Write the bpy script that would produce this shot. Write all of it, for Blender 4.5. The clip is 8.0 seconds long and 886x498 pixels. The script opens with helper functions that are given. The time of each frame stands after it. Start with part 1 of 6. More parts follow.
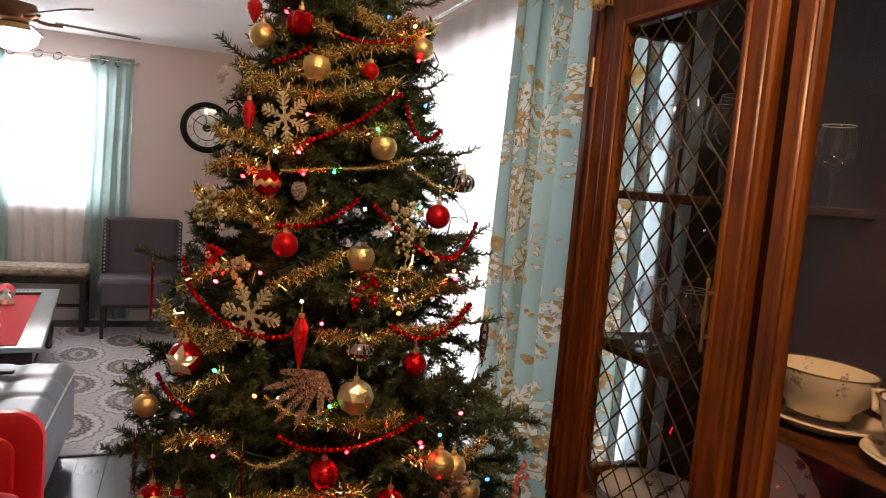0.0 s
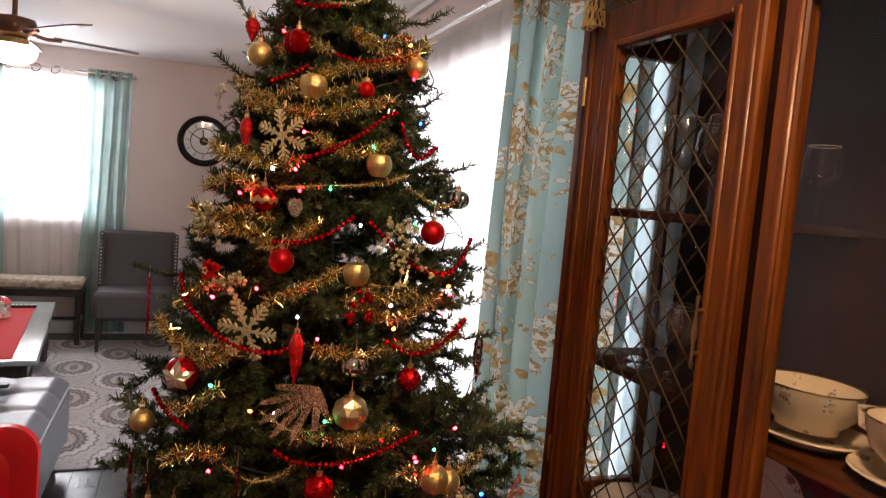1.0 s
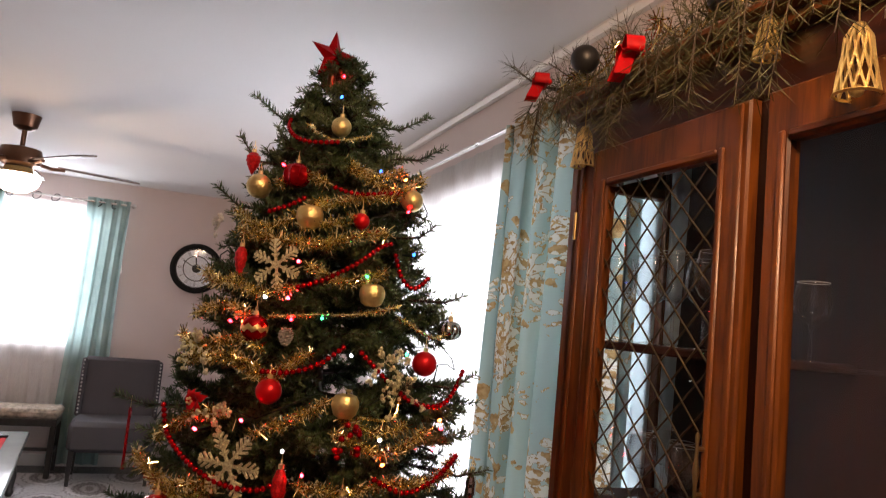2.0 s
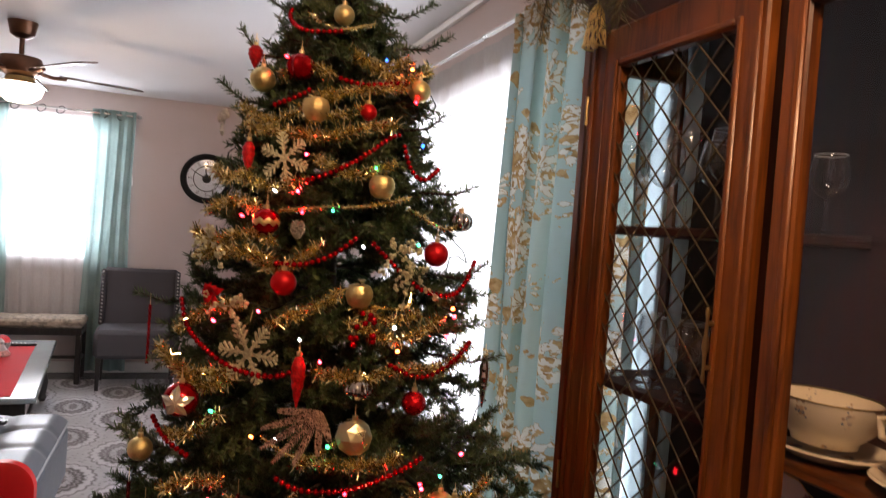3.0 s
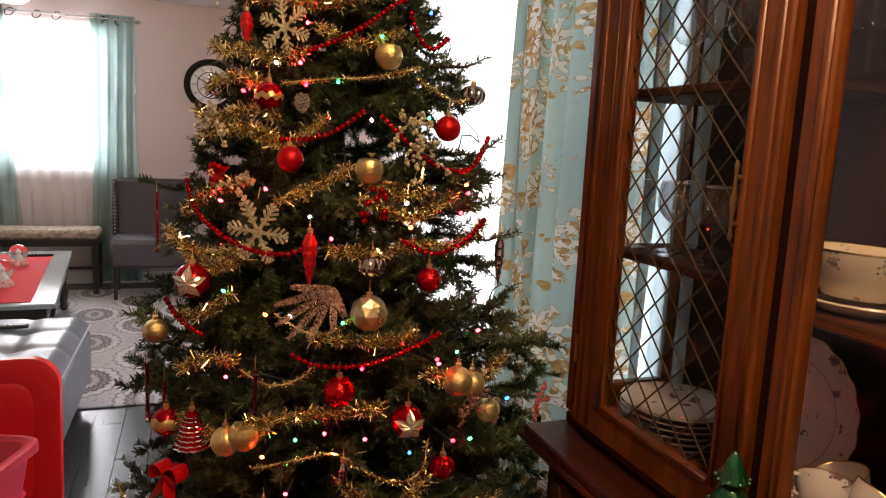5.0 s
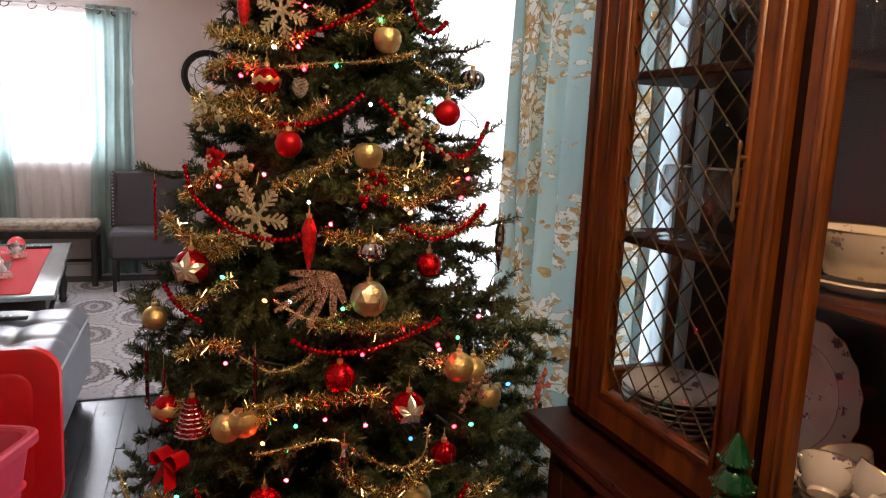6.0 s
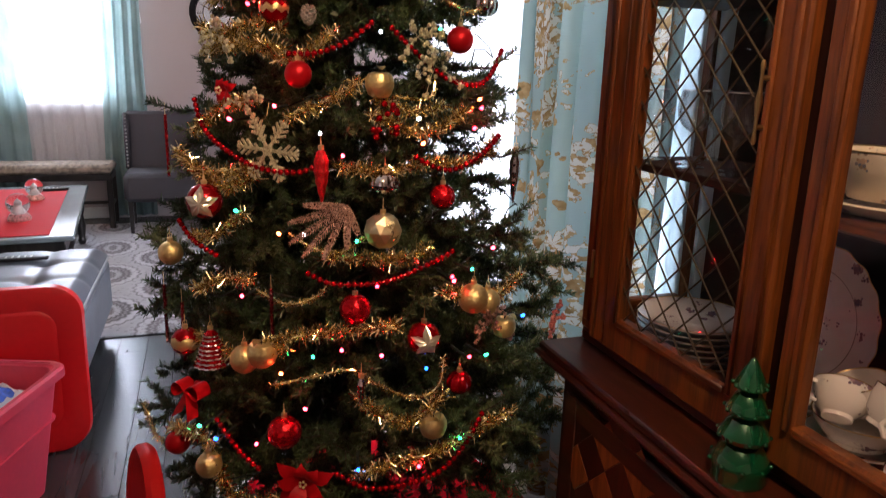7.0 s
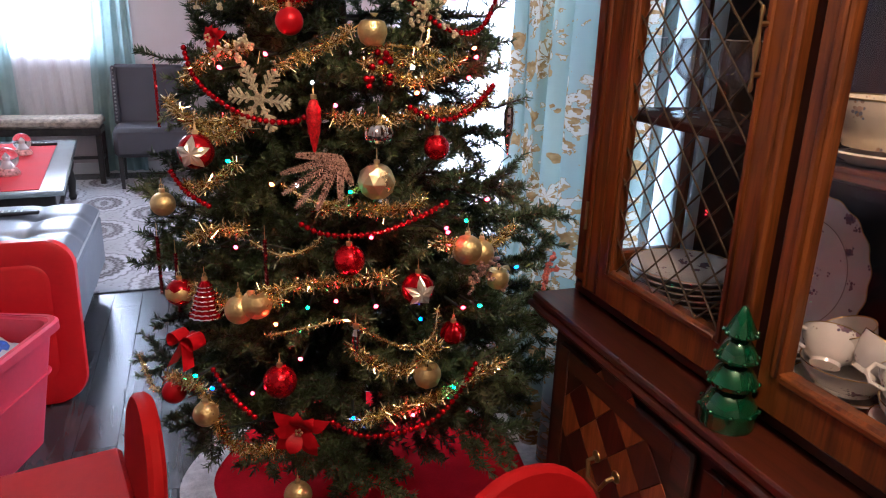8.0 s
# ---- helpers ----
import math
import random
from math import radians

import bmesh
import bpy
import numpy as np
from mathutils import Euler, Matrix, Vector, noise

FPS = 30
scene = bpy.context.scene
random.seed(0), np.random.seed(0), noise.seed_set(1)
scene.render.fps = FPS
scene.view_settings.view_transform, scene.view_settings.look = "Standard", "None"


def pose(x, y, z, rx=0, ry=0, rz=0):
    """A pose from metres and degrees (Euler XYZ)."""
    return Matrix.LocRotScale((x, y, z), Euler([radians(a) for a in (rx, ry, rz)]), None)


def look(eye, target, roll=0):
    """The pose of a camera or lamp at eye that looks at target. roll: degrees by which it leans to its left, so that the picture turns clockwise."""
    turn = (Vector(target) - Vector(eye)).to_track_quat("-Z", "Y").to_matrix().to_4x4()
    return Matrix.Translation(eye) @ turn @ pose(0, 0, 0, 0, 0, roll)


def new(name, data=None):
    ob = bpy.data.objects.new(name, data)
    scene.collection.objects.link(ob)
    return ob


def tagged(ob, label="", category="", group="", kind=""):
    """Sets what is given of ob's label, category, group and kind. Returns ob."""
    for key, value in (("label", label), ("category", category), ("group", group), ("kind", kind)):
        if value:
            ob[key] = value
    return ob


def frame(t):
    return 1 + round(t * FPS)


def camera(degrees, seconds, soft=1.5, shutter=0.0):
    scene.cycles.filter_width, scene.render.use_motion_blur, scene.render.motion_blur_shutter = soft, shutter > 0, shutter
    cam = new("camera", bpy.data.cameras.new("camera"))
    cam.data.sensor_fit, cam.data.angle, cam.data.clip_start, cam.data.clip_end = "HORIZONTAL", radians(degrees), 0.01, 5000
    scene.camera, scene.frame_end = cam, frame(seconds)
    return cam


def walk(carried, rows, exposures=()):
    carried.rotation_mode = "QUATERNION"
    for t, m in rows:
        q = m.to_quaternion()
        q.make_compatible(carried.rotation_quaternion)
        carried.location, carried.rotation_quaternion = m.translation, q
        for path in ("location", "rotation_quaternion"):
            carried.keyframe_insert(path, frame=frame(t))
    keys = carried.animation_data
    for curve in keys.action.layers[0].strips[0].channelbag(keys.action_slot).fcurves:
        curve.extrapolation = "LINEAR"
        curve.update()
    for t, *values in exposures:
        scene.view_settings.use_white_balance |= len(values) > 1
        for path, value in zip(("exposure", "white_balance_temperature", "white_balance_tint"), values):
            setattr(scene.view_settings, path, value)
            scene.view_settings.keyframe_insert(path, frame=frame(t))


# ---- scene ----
cam = camera(64.5, 8.0, soft=1.1, shutter=0.6)
PATH = [
    (0, (0.167, 0.17, 1.492), (0.865, 2.034, 1.292), 4.7),
    (0.5, (0.163, 0.166, 1.497), (0.863, 2.03, 1.304), 4.8),
    (1, (0.164, 0.153, 1.502), (0.87, 2.017, 1.338), 4.8),
    (1.5, (0.158, 0.153, 1.509), (0.852, 2.028, 1.498), 5.3),
    (1.7, (0.159, 0.156, 1.508), (0.866, 2.024, 1.616), 5.7),
    (2.2, (0.16, 0.16, 1.498), (0.862, 2.03, 1.72), 5.5),
    (2.8, (0.164, 0.165, 1.475), (0.842, 2.046, 1.462), 4.5),
    (3, (0.168, 0.166, 1.461), (0.863, 2.041, 1.408), 4.2),
    (3.5, (0.18, 0.177, 1.433), (0.896, 2.037, 1.272), 4.0),
    (4, (0.184, 0.191, 1.404), (0.89, 2.044, 1.142), 3.5),
    (4.5, (0.183, 0.203, 1.394), (0.851, 2.07, 1.128), 3.0),
    (4.7, (0.185, 0.205, 1.386), (0.852, 2.069, 1.099), 2.9),
    (6, (0.187, 0.214, 1.361), (0.858, 2.07, 1.037), 2.5),
    (6.5, (0.188, 0.209, 1.348), (0.834, 2.056, 0.932), 1.9),
    (7, (0.192, 0.219, 1.341), (0.817, 2.055, 0.85), 1.7),
    (7.5, (0.192, 0.219, 1.331), (0.814, 2.028, 0.748), 1.7),
    (8, (0.19, 0.217, 1.328), (0.826, 2.014, 0.722), 1.9),
]
EXPOSURES = [(0.0, -0.07, 6900, 22), (3.0, -0.16, 6600, 22), (4.5, 0.03, 6950, 22), (6.0, 0.08, 6550, 22), (7.0, 0.08, 5950, 22), (8.0, 0.52, 5350, 22)]
walk(cam, [(t, look(eye, target, roll)) for t, eye, target, roll in PATH], EXPOSURES)

# ---- world and large lights ----
world = bpy.data.worlds.new("world")
scene.world = world
world.use_nodes = True
wn = world.node_tree
sky = wn.nodes.new("ShaderNodeTexSky")
sky.sky_type, sky.sun_disc, sky.sun_elevation, sky.sun_rotation = "NISHITA", False, radians(35), radians(60)
wn.links.new(sky.outputs[0], wn.nodes["Background"].inputs[0])
wn.nodes["Background"].inputs[1].default_value = 0.12


def lamp(name, kind, energy, color, m, size=0.1, size_y=None):
    data = bpy.data.lights.new(name, kind)
    data.energy, data.color = energy, color
    if kind == "AREA":
        data.shape, data.size, data.size_y = "RECTANGLE", size, size_y or size
    elif kind == "SUN":
        data.angle = size
    else:
        data.shadow_soft_size = size
    ob = new(name, data)
    ob.matrix_world = m
    return ob


SIDE_WINDOW_W, BACK_WINDOW_W, FAN_W, DINING_W = 38, 66, 22, 50
lamp("sun", "SUN", 0.5, (1, 0.97, 0.92), look((6, 8, 6), (0, 0, 0)), radians(12))
lamp("side_window_light", "AREA", SIDE_WINDOW_W, (0.86, 0.94, 1.0), look((1.36, 2.8, 1.32), (0.3, 2.8, 1.25)), 2.5, 1.45)
lamp("back_window_light", "AREA", BACK_WINDOW_W, (0.88, 0.95, 1.0), look((-0.9, 6.93, 1.6), (-0.9, 5.0, 1.4)), 0.9, 1.05)
lamp("fan_light", "POINT", FAN_W, (1, 0.72, 0.42), pose(-0.72, 4.62, 2.04), 0.06)
lamp("dining_light", "POINT", DINING_W, (1, 0.66, 0.36), pose(0.54, 0.34, 2.3), 0.09)

# ---- mesh tools ----
PI = math.pi


class Shape:
    """Verts and faces that grow piece by piece, then become one mesh object."""

    def __init__(self):
        self.v, self.f = [], []

    def add(self, verts, faces, m=None):
        n = len(self.v)
        self.v += [tuple(m @ Vector(p)) for p in verts] if m is not None else [tuple(p) for p in verts]
        self.f += [tuple(n + i for i in f) for f in faces]
        return self

    def box(self, x0, x1, y0, y1, z0, z1, c=0.0, m=None):
        if c <= 0:
            v = [(x, y, z) for x in (x0, x1) for y in (y0, y1) for z in (z0, z1)]
            return self.add(v, [(0, 1, 3, 2), (4, 6, 7, 5), (0, 4, 5, 1), (2, 3, 7, 6), (0, 2, 6, 4), (1, 5, 7, 3)], m)
        c = min(c, (x1 - x0) * 0.49, (y1 - y0) * 0.49, (z1 - z0) * 0.49)
        bm = bmesh.new()
        for x, sx in ((x0, 1), (x1, -1)):
            for y, sy in ((y0, 1), (y1, -1)):
                for z, sz in ((z0, 1), (z1, -1)):
                    bm.verts.new((x, y + sy * c, z + sz * c))
                    bm.verts.new((x + sx * c, y, z + sz * c))
                    bm.verts.new((x + sx * c, y + sy * c, z))
        bmesh.ops.convex_hull(bm, input=bm.verts)
        bm.verts.index_update()
        self.add([v.co for v in bm.verts], [[v.index for v in f.verts] for f in bm.faces], m)
        bm.free()
        return self

    def lathe(self, profile, n=24, m=None, waves=0, depth=0.0, sx=1.0, sy=1.0, cap=True):
        """Turns (r, z) pairs round z; waves ribs of that depth."""
        v, f = [], []
        for r, z in profile:
            for k in range(n):
                a = 2 * PI * k / n
                q = r * (1 + depth * math.cos(waves * a)) if waves else r
                v.append((q * math.cos(a) * sx, q * math.sin(a) * sy, z))
        rows = len(profile)
        for j in range(rows - 1):
            for k in range(n):
                a, b = j * n + k, j * n + (k + 1) % n
                f.append((a, b, b + n, a + n))
        if cap and profile[0][0] > 0.0015:
            f.append(tuple(range(n))[::-1])
        if cap and profile[-1][0] > 0.0015:
            f.append(tuple(range((rows - 1) * n, rows * n)))
        return self.add(v, f, m)

    def ball(self, r, n=20, m=None, sz=1.0, waves=0, depth=0.0):
        prof = [(max(1e-7, r * math.sin(PI * i / (n // 2))), -r * sz * math.cos(PI * i / (n // 2))) for i in range(n // 2 + 1)]
        return self.lathe(prof, n, m, waves, depth)

    def tube(self, pts, r, n=8, close=False):
        pts = [Vector(p) for p in pts]
        rr = r if isinstance(r, (list, tuple)) else [r] * len(pts)
        base, v = len(self.v), []
        side = None
        for i, p in enumerate(pts):
            d = (pts[min(i + 1, len(pts) - 1)] - pts[max(i - 1, 0)]).normalized()
            if side is None:
                side = d.cross(Vector((0, 0, 1)) if abs(d.z) < 0.9 else Vector((1, 0, 0))).normalized()
            side = (side - d * side.dot(d)).normalized()
            up = d.cross(side)
            for k in range(n):
                a = 2 * PI * k / n
                v.append(p + rr[i] * (math.cos(a) * side + math.sin(a) * up))
        f = []
        for i in range(len(pts) - 1):
            for k in range(n):
                a, b = i * n + k, i * n + (k + 1) % n
                f.append((a, b, b + n, a + n))
        f += [tuple(range(n))[::-1], tuple(range((len(pts) - 1) * n, len(pts) * n))]
        return self.add(v, f)

    def sheet(self, fn, nu, nv, thick=0.0):
        """A sheet fn(u, v) for u, v in 0..1."""
        v = [fn(i / nu, j / nv) for j in range(nv + 1) for i in range(nu + 1)]
        f = [(j * (nu + 1) + i, j * (nu + 1) + i + 1, (j + 1) * (nu + 1) + i + 1, (j + 1) * (nu + 1) + i) for j in range(nv) for i in range(nu)]
        return self.add(v, f)

    def mesh(self, name, material, smooth=False):
        me = bpy.data.meshes.new(name)
        me.from_pydata(self.v, [], self.f)
        if smooth:
            me.shade_smooth()
            if smooth != "all":
                me.set_sharp_from_angle(angle=radians(40))
        me.materials.append(material)
        me.update()
        return me


def part(name, shape, material, parent=None, label="", smooth=True, m=None, solid=0.0):
    """One mesh object under a thing or a part."""
    ob = new(name, shape.mesh(name, material, smooth) if isinstance(shape, Shape) else shape)
    if parent is not None:
        ob.parent = parent
    if m is not None:
        ob.matrix_basis = m
    if solid:
        mod = ob.modifiers.new("solid", "SOLIDIFY")
        mod.thickness = solid
    return tagged(ob, label)


def thing(name, m, label, category, group="", kind=""):
    ob = new(name)
    ob.empty_display_size = 0.05
    ob.matrix_basis = m
    return tagged(ob, label, category, group, kind)


def single(name, shape, material, label, category, group="", kind="", m=None, smooth=True):
    return tagged(part(name, shape, material, None, "", smooth, m), label, category, group, kind)


# ---- materials ----
def nodes_of(name):
    m = bpy.data.materials.new(name)
    m.use_nodes = True
    nt = m.node_tree
    return m, nt, nt.nodes["Principled BSDF"]


def node(nt, kind, **values):
    n = nt.nodes.new("ShaderNode" + kind)
    for k, v in values.items():
        if k in n.inputs:
            n.inputs[k].default_value = v
    return n


def coords(nt, which="Object", scale=(1, 1, 1), rot=(0, 0, 0)):
    c, mp = nt.nodes.new("ShaderNodeTexCoord"), nt.nodes.new("ShaderNodeMapping")
    mp.inputs["Scale"].default_value, mp.inputs["Rotation"].default_value = scale, rot
    nt.links.new(c.outputs[which], mp.inputs[0])
    return mp.outputs[0]


def ramp(nt, fac, *stops):
    r = nt.nodes.new("ShaderNodeValToRGB")
    e = r.color_ramp.elements
    while len(e) < len(stops):
        e.new(0.5)
    for el, (p, c) in zip(e, stops):
        el.position, el.color = p, (*c, 1)
    nt.links.new(fac, r.inputs[0])
    return r.outputs[0]


def bump(nt, bsdf, height, strength, distance=0.002):
    b = node(nt, "Bump", Strength=strength, Distance=distance)
    nt.links.new(height, b.inputs["Height"])
    nt.links.new(b.outputs[0], bsdf.inputs["Normal"])


def surface(name, color, rough=0.5, metal=0.0, vary=0.25, scale=3.0, fine=60.0, relief=0.15, rough_vary=0.15, **more):
    """A painted, plastic, metal or cloth surface with stains at one scale and grain at another."""
    m, nt, b = nodes_of(name)
    v = coords(nt)
    big, small = node(nt, "TexNoise", Scale=scale, Detail=4.0), node(nt, "TexNoise", Scale=fine, Detail=3.0)
    for n in (big, small):
        nt.links.new(v, n.inputs["Vector"])
    mix = node(nt, "Math")
    mix.operation = "MULTIPLY_ADD"
    nt.links.new(small.outputs[0], mix.inputs[0])
    mix.inputs[1].default_value = 0.4
    nt.links.new(big.outputs[0], mix.inputs[2])
    lo, hi = [tuple(min(1, c * (1 + s * vary)) for c in color) for s in (-1, 1)]
    nt.links.new(ramp(nt, mix.outputs[0], (0.4, lo), (1.0, hi)), b.inputs["Base Color"])
    rr = node(nt, "MapRange")
    rr.inputs["To Min"].default_value, rr.inputs["To Max"].default_value = max(0.02, rough - rough_vary), min(1, rough + rough_vary)
    nt.links.new(big.outputs[0], rr.inputs[0])
    nt.links.new(rr.outputs[0], b.inputs["Roughness"])
    b.inputs["Metallic"].default_value = metal
    for k, val in more.items():
        b.inputs[k.replace("_", " ")].default_value = val
    if relief:
        bump(nt, b, small.outputs[0], relief)
    return m


def wood(name, dark, light, axis="Z", rough=0.4, scale=1.0, coat=0.05):
    """Stained wood with grain along one axis."""
    m, nt, b = nodes_of(name)
    s = {"X": (1.2, 14, 14), "Y": (14, 1.2, 14), "Z": (14, 14, 1.2)}[axis]
    v = coords(nt, "Object", tuple(q * scale for q in s))
    w, g = node(nt, "TexNoise", Scale=1.6, Detail=6.0, Distortion=1.2), node(nt, "TexNoise", Scale=14.0, Detail=4.0)
    big = node(nt, "TexNoise", Scale=2.5, Detail=2.0)
    nt.links.new(v, w.inputs["Vector"])
    nt.links.new(v, g.inputs["Vector"])
    nt.links.new(coords(nt), big.inputs["Vector"])
    a1 = node(nt, "Math")
    a1.operation = "MULTIPLY_ADD"
    nt.links.new(g.outputs[0], a1.inputs[0])
    a1.inputs[1].default_value = 0.45
    nt.links.new(w.outputs[0], a1.inputs[2])
    a2 = node(nt, "Math")
    a2.operation = "MULTIPLY_ADD"
    nt.links.new(big.outputs[0], a2.inputs[0])
    a2.inputs[1].default_value = 0.35
    nt.links.new(a1.outputs[0], a2.inputs[2])
    mid = tuple((p + q) / 2 for p, q in zip(dark, light))
    nt.links.new(ramp(nt, a2.outputs[0], (0.6, dark), (0.85, mid), (1.15, light)), b.inputs["Base Color"])
    b.inputs["Roughness"].default_value, b.inputs["Coat Weight"].default_value, b.inputs["Coat Roughness"].default_value = rough, coat, 0.12
    bump(nt, b, a1.outputs[0], 0.12, 0.001)
    return m


def glass(name, color=(1, 1, 1), rough=0.0, ior=1.45):
    m, nt, b = nodes_of(name)
    b.inputs["Base Color"].default_value = (*color, 1)
    b.inputs["Roughness"].default_value, b.inputs["IOR"].default_value, b.inputs["Transmission Weight"].default_value = rough, ior, 1.0
    return m


def pane_glass(name, power=4.0, most=0.5, least=0.03):
    """A thin pane: clear, with a mirror gloss on top."""
    m, nt, b = nodes_of(name)
    nt.nodes.remove(b)
    clear, gloss, mix, fr = node(nt, "BsdfTransparent"), node(nt, "BsdfGlossy", Roughness=0.02), node(nt, "MixShader"), node(nt, "LayerWeight", Blend=0.5)
    steep = node(nt, "Math")
    steep.operation = "POWER"
    nt.links.new(fr.outputs["Facing"], steep.inputs[0])
    steep.inputs[1].default_value = power
    amount = node(nt, "Math")
    amount.operation = "MULTIPLY_ADD"
    nt.links.new(steep.outputs[0], amount.inputs[0])
    amount.inputs[1].default_value, amount.inputs[2].default_value = most, least
    nt.links.new(amount.outputs[0], mix.inputs[0])
    nt.links.new(clear.outputs[0], mix.inputs[1])
    nt.links.new(gloss.outputs[0], mix.inputs[2])
    nt.links.new(mix.outputs[0], nt.nodes["Material Output"].inputs[0])
    return m


def glow(name, color, strength):
    m, nt, b = nodes_of(name)
    b.inputs["Base Color"].default_value = (*color, 1)
    b.inputs["Emission Color"].default_value = (*color, 1)
    b.inputs["Emission Strength"].default_value = strength
    return m


def sheer_cloth(name, color, clear):
    m, nt, b = nodes_of(name)
    nt.nodes.remove(b)
    tr, tl, df, m1, m2 = node(nt, "BsdfTransparent"), node(nt, "BsdfTranslucent"), node(nt, "BsdfDiffuse"), node(nt, "MixShader"), node(nt, "MixShader")
    wv = node(nt, "TexNoise", Scale=220.0, Detail=2.0)
    nt.links.new(coords(nt, "Object", (1, 1, 0.15)), wv.inputs["Vector"])
    c = ramp(nt, wv.outputs[0], (0.3, tuple(q * 0.9 for q in color)), (0.7, color))
    for s in (tl, df):
        nt.links.new(c, s.inputs["Color"])
    m1.inputs[0].default_value, m2.inputs[0].default_value = 0.45, clear
    nt.links.new(tl.outputs[0], m1.inputs[1])
    nt.links.new(df.outputs[0], m1.inputs[2])
    nt.links.new(m1.outputs[0], m2.inputs[1])
    nt.links.new(tr.outputs[0], m2.inputs[2])
    nt.links.new(m2.outputs[0], nt.nodes["Material Output"].inputs[0])
    return m


def translucent_cloth(name, c_node_fn, through_light=0.45):
    """Drape cloth; c_node_fn(nt) gives the colour socket."""
    m, nt, b = nodes_of(name)
    nt.nodes.remove(b)
    tl, df, mix = node(nt, "BsdfTranslucent"), node(nt, "BsdfDiffuse"), node(nt, "MixShader")
    c = c_node_fn(nt)
    for s in (tl, df):
        nt.links.new(c, s.inputs["Color"])
    wv = node(nt, "TexNoise", Scale=350.0)
    nt.links.new(coords(nt), wv.inputs["Vector"])
    bp = node(nt, "Bump", Strength=0.2, Distance=0.001)
    nt.links.new(wv.outputs[0], bp.inputs["Height"])
    nt.links.new(bp.outputs[0], df.inputs["Normal"])
    mix.inputs[0].default_value = through_light
    nt.links.new(df.outputs[0], mix.inputs[1])
    nt.links.new(tl.outputs[0], mix.inputs[2])
    nt.links.new(mix.outputs[0], nt.nodes["Material Output"].inputs[0])
    return m


def teal_colour(nt):
    n = node(nt, "TexNoise", Scale=6.0, Detail=4.0)
    nt.links.new(coords(nt), n.inputs["Vector"])
    return ramp(nt, n.outputs[0], (0.3, (0.26, 0.37, 0.36)), (0.7, (0.34, 0.46, 0.44)))


def strip_colour(nt):
    n = node(nt, "TexNoise", Scale=5.0, Detail=3.0)
    nt.links.new(coords(nt), n.inputs["Vector"])
    return ramp(nt, n.outputs[0], (0.3, (0.46, 0.6, 0.64)), (0.7, (0.56, 0.7, 0.74)))


def math_node(nt, op, a, b=None, c=None):
    n = nt.nodes.new("ShaderNodeMath")
    n.operation = op
    for i, v in enumerate((a, b, c)):
        if v is None:
            continue
        if isinstance(v, (int, float)):
            n.inputs[i].default_value = v
        else:
            nt.links.new(v, n.inputs[i])
    return n.outputs[0]


def flower_layer(nt, v, wobble, scale, size, petals, seed):
    """Masks of scattered flower heads: (whole head, brown parts)."""
    off = nt.nodes.new("ShaderNodeVectorMath")
    nt.links.new(v, off.inputs[0])
    off.inputs[1].default_value = (seed, seed * 1.7, 0)
    cell = node(nt, "TexVoronoi", Scale=scale, Randomness=0.8)
    nt.links.new(off.outputs[0], cell.inputs["Vector"])
    sub = nt.nodes.new("ShaderNodeVectorMath")
    sub.operation = "SUBTRACT"
    nt.links.new(off.outputs[0], sub.inputs[0])
    nt.links.new(cell.outputs["Position"], sub.inputs[1])
    sep = nt.nodes.new("ShaderNodeSeparateXYZ")
    nt.links.new(sub.outputs[0], sep.inputs[0])
    ang = math_node(nt, "ARCTAN2", sep.outputs[1], sep.outputs[0])
    size_of = nt.nodes.new("ShaderNodeVectorMath")
    size_of.operation = "LENGTH"
    nt.links.new(sub.outputs[0], size_of.inputs[0])
    far = size_of.outputs["Value"]
    wave = math_node(nt, "SINE", math_node(nt, "MULTIPLY", ang, float(petals)))
    edge = math_node(nt, "MULTIPLY_ADD", wave, size * 0.14, size * 0.22)
    edge = math_node(nt, "MULTIPLY_ADD", wobble, size * 1.7, math_node(nt, "SUBTRACT", edge, size * 0.17))
    head = math_node(nt, "LESS_THAN", far, edge)
    outline = math_node(nt, "GREATER_THAN", far, math_node(nt, "MULTIPLY", edge, 0.95))
    inner = math_node(nt, "LESS_THAN", far, math_node(nt, "MULTIPLY", edge, 0.36))
    vein = math_node(nt, "GREATER_THAN", math_node(nt, "SINE", math_node(nt, "MULTIPLY_ADD", ang, float(petals), 3.3)), 0.88)
    brown = math_node(nt, "MAXIMUM", math_node(nt, "MAXIMUM", outline, inner), vein)
    return head, brown


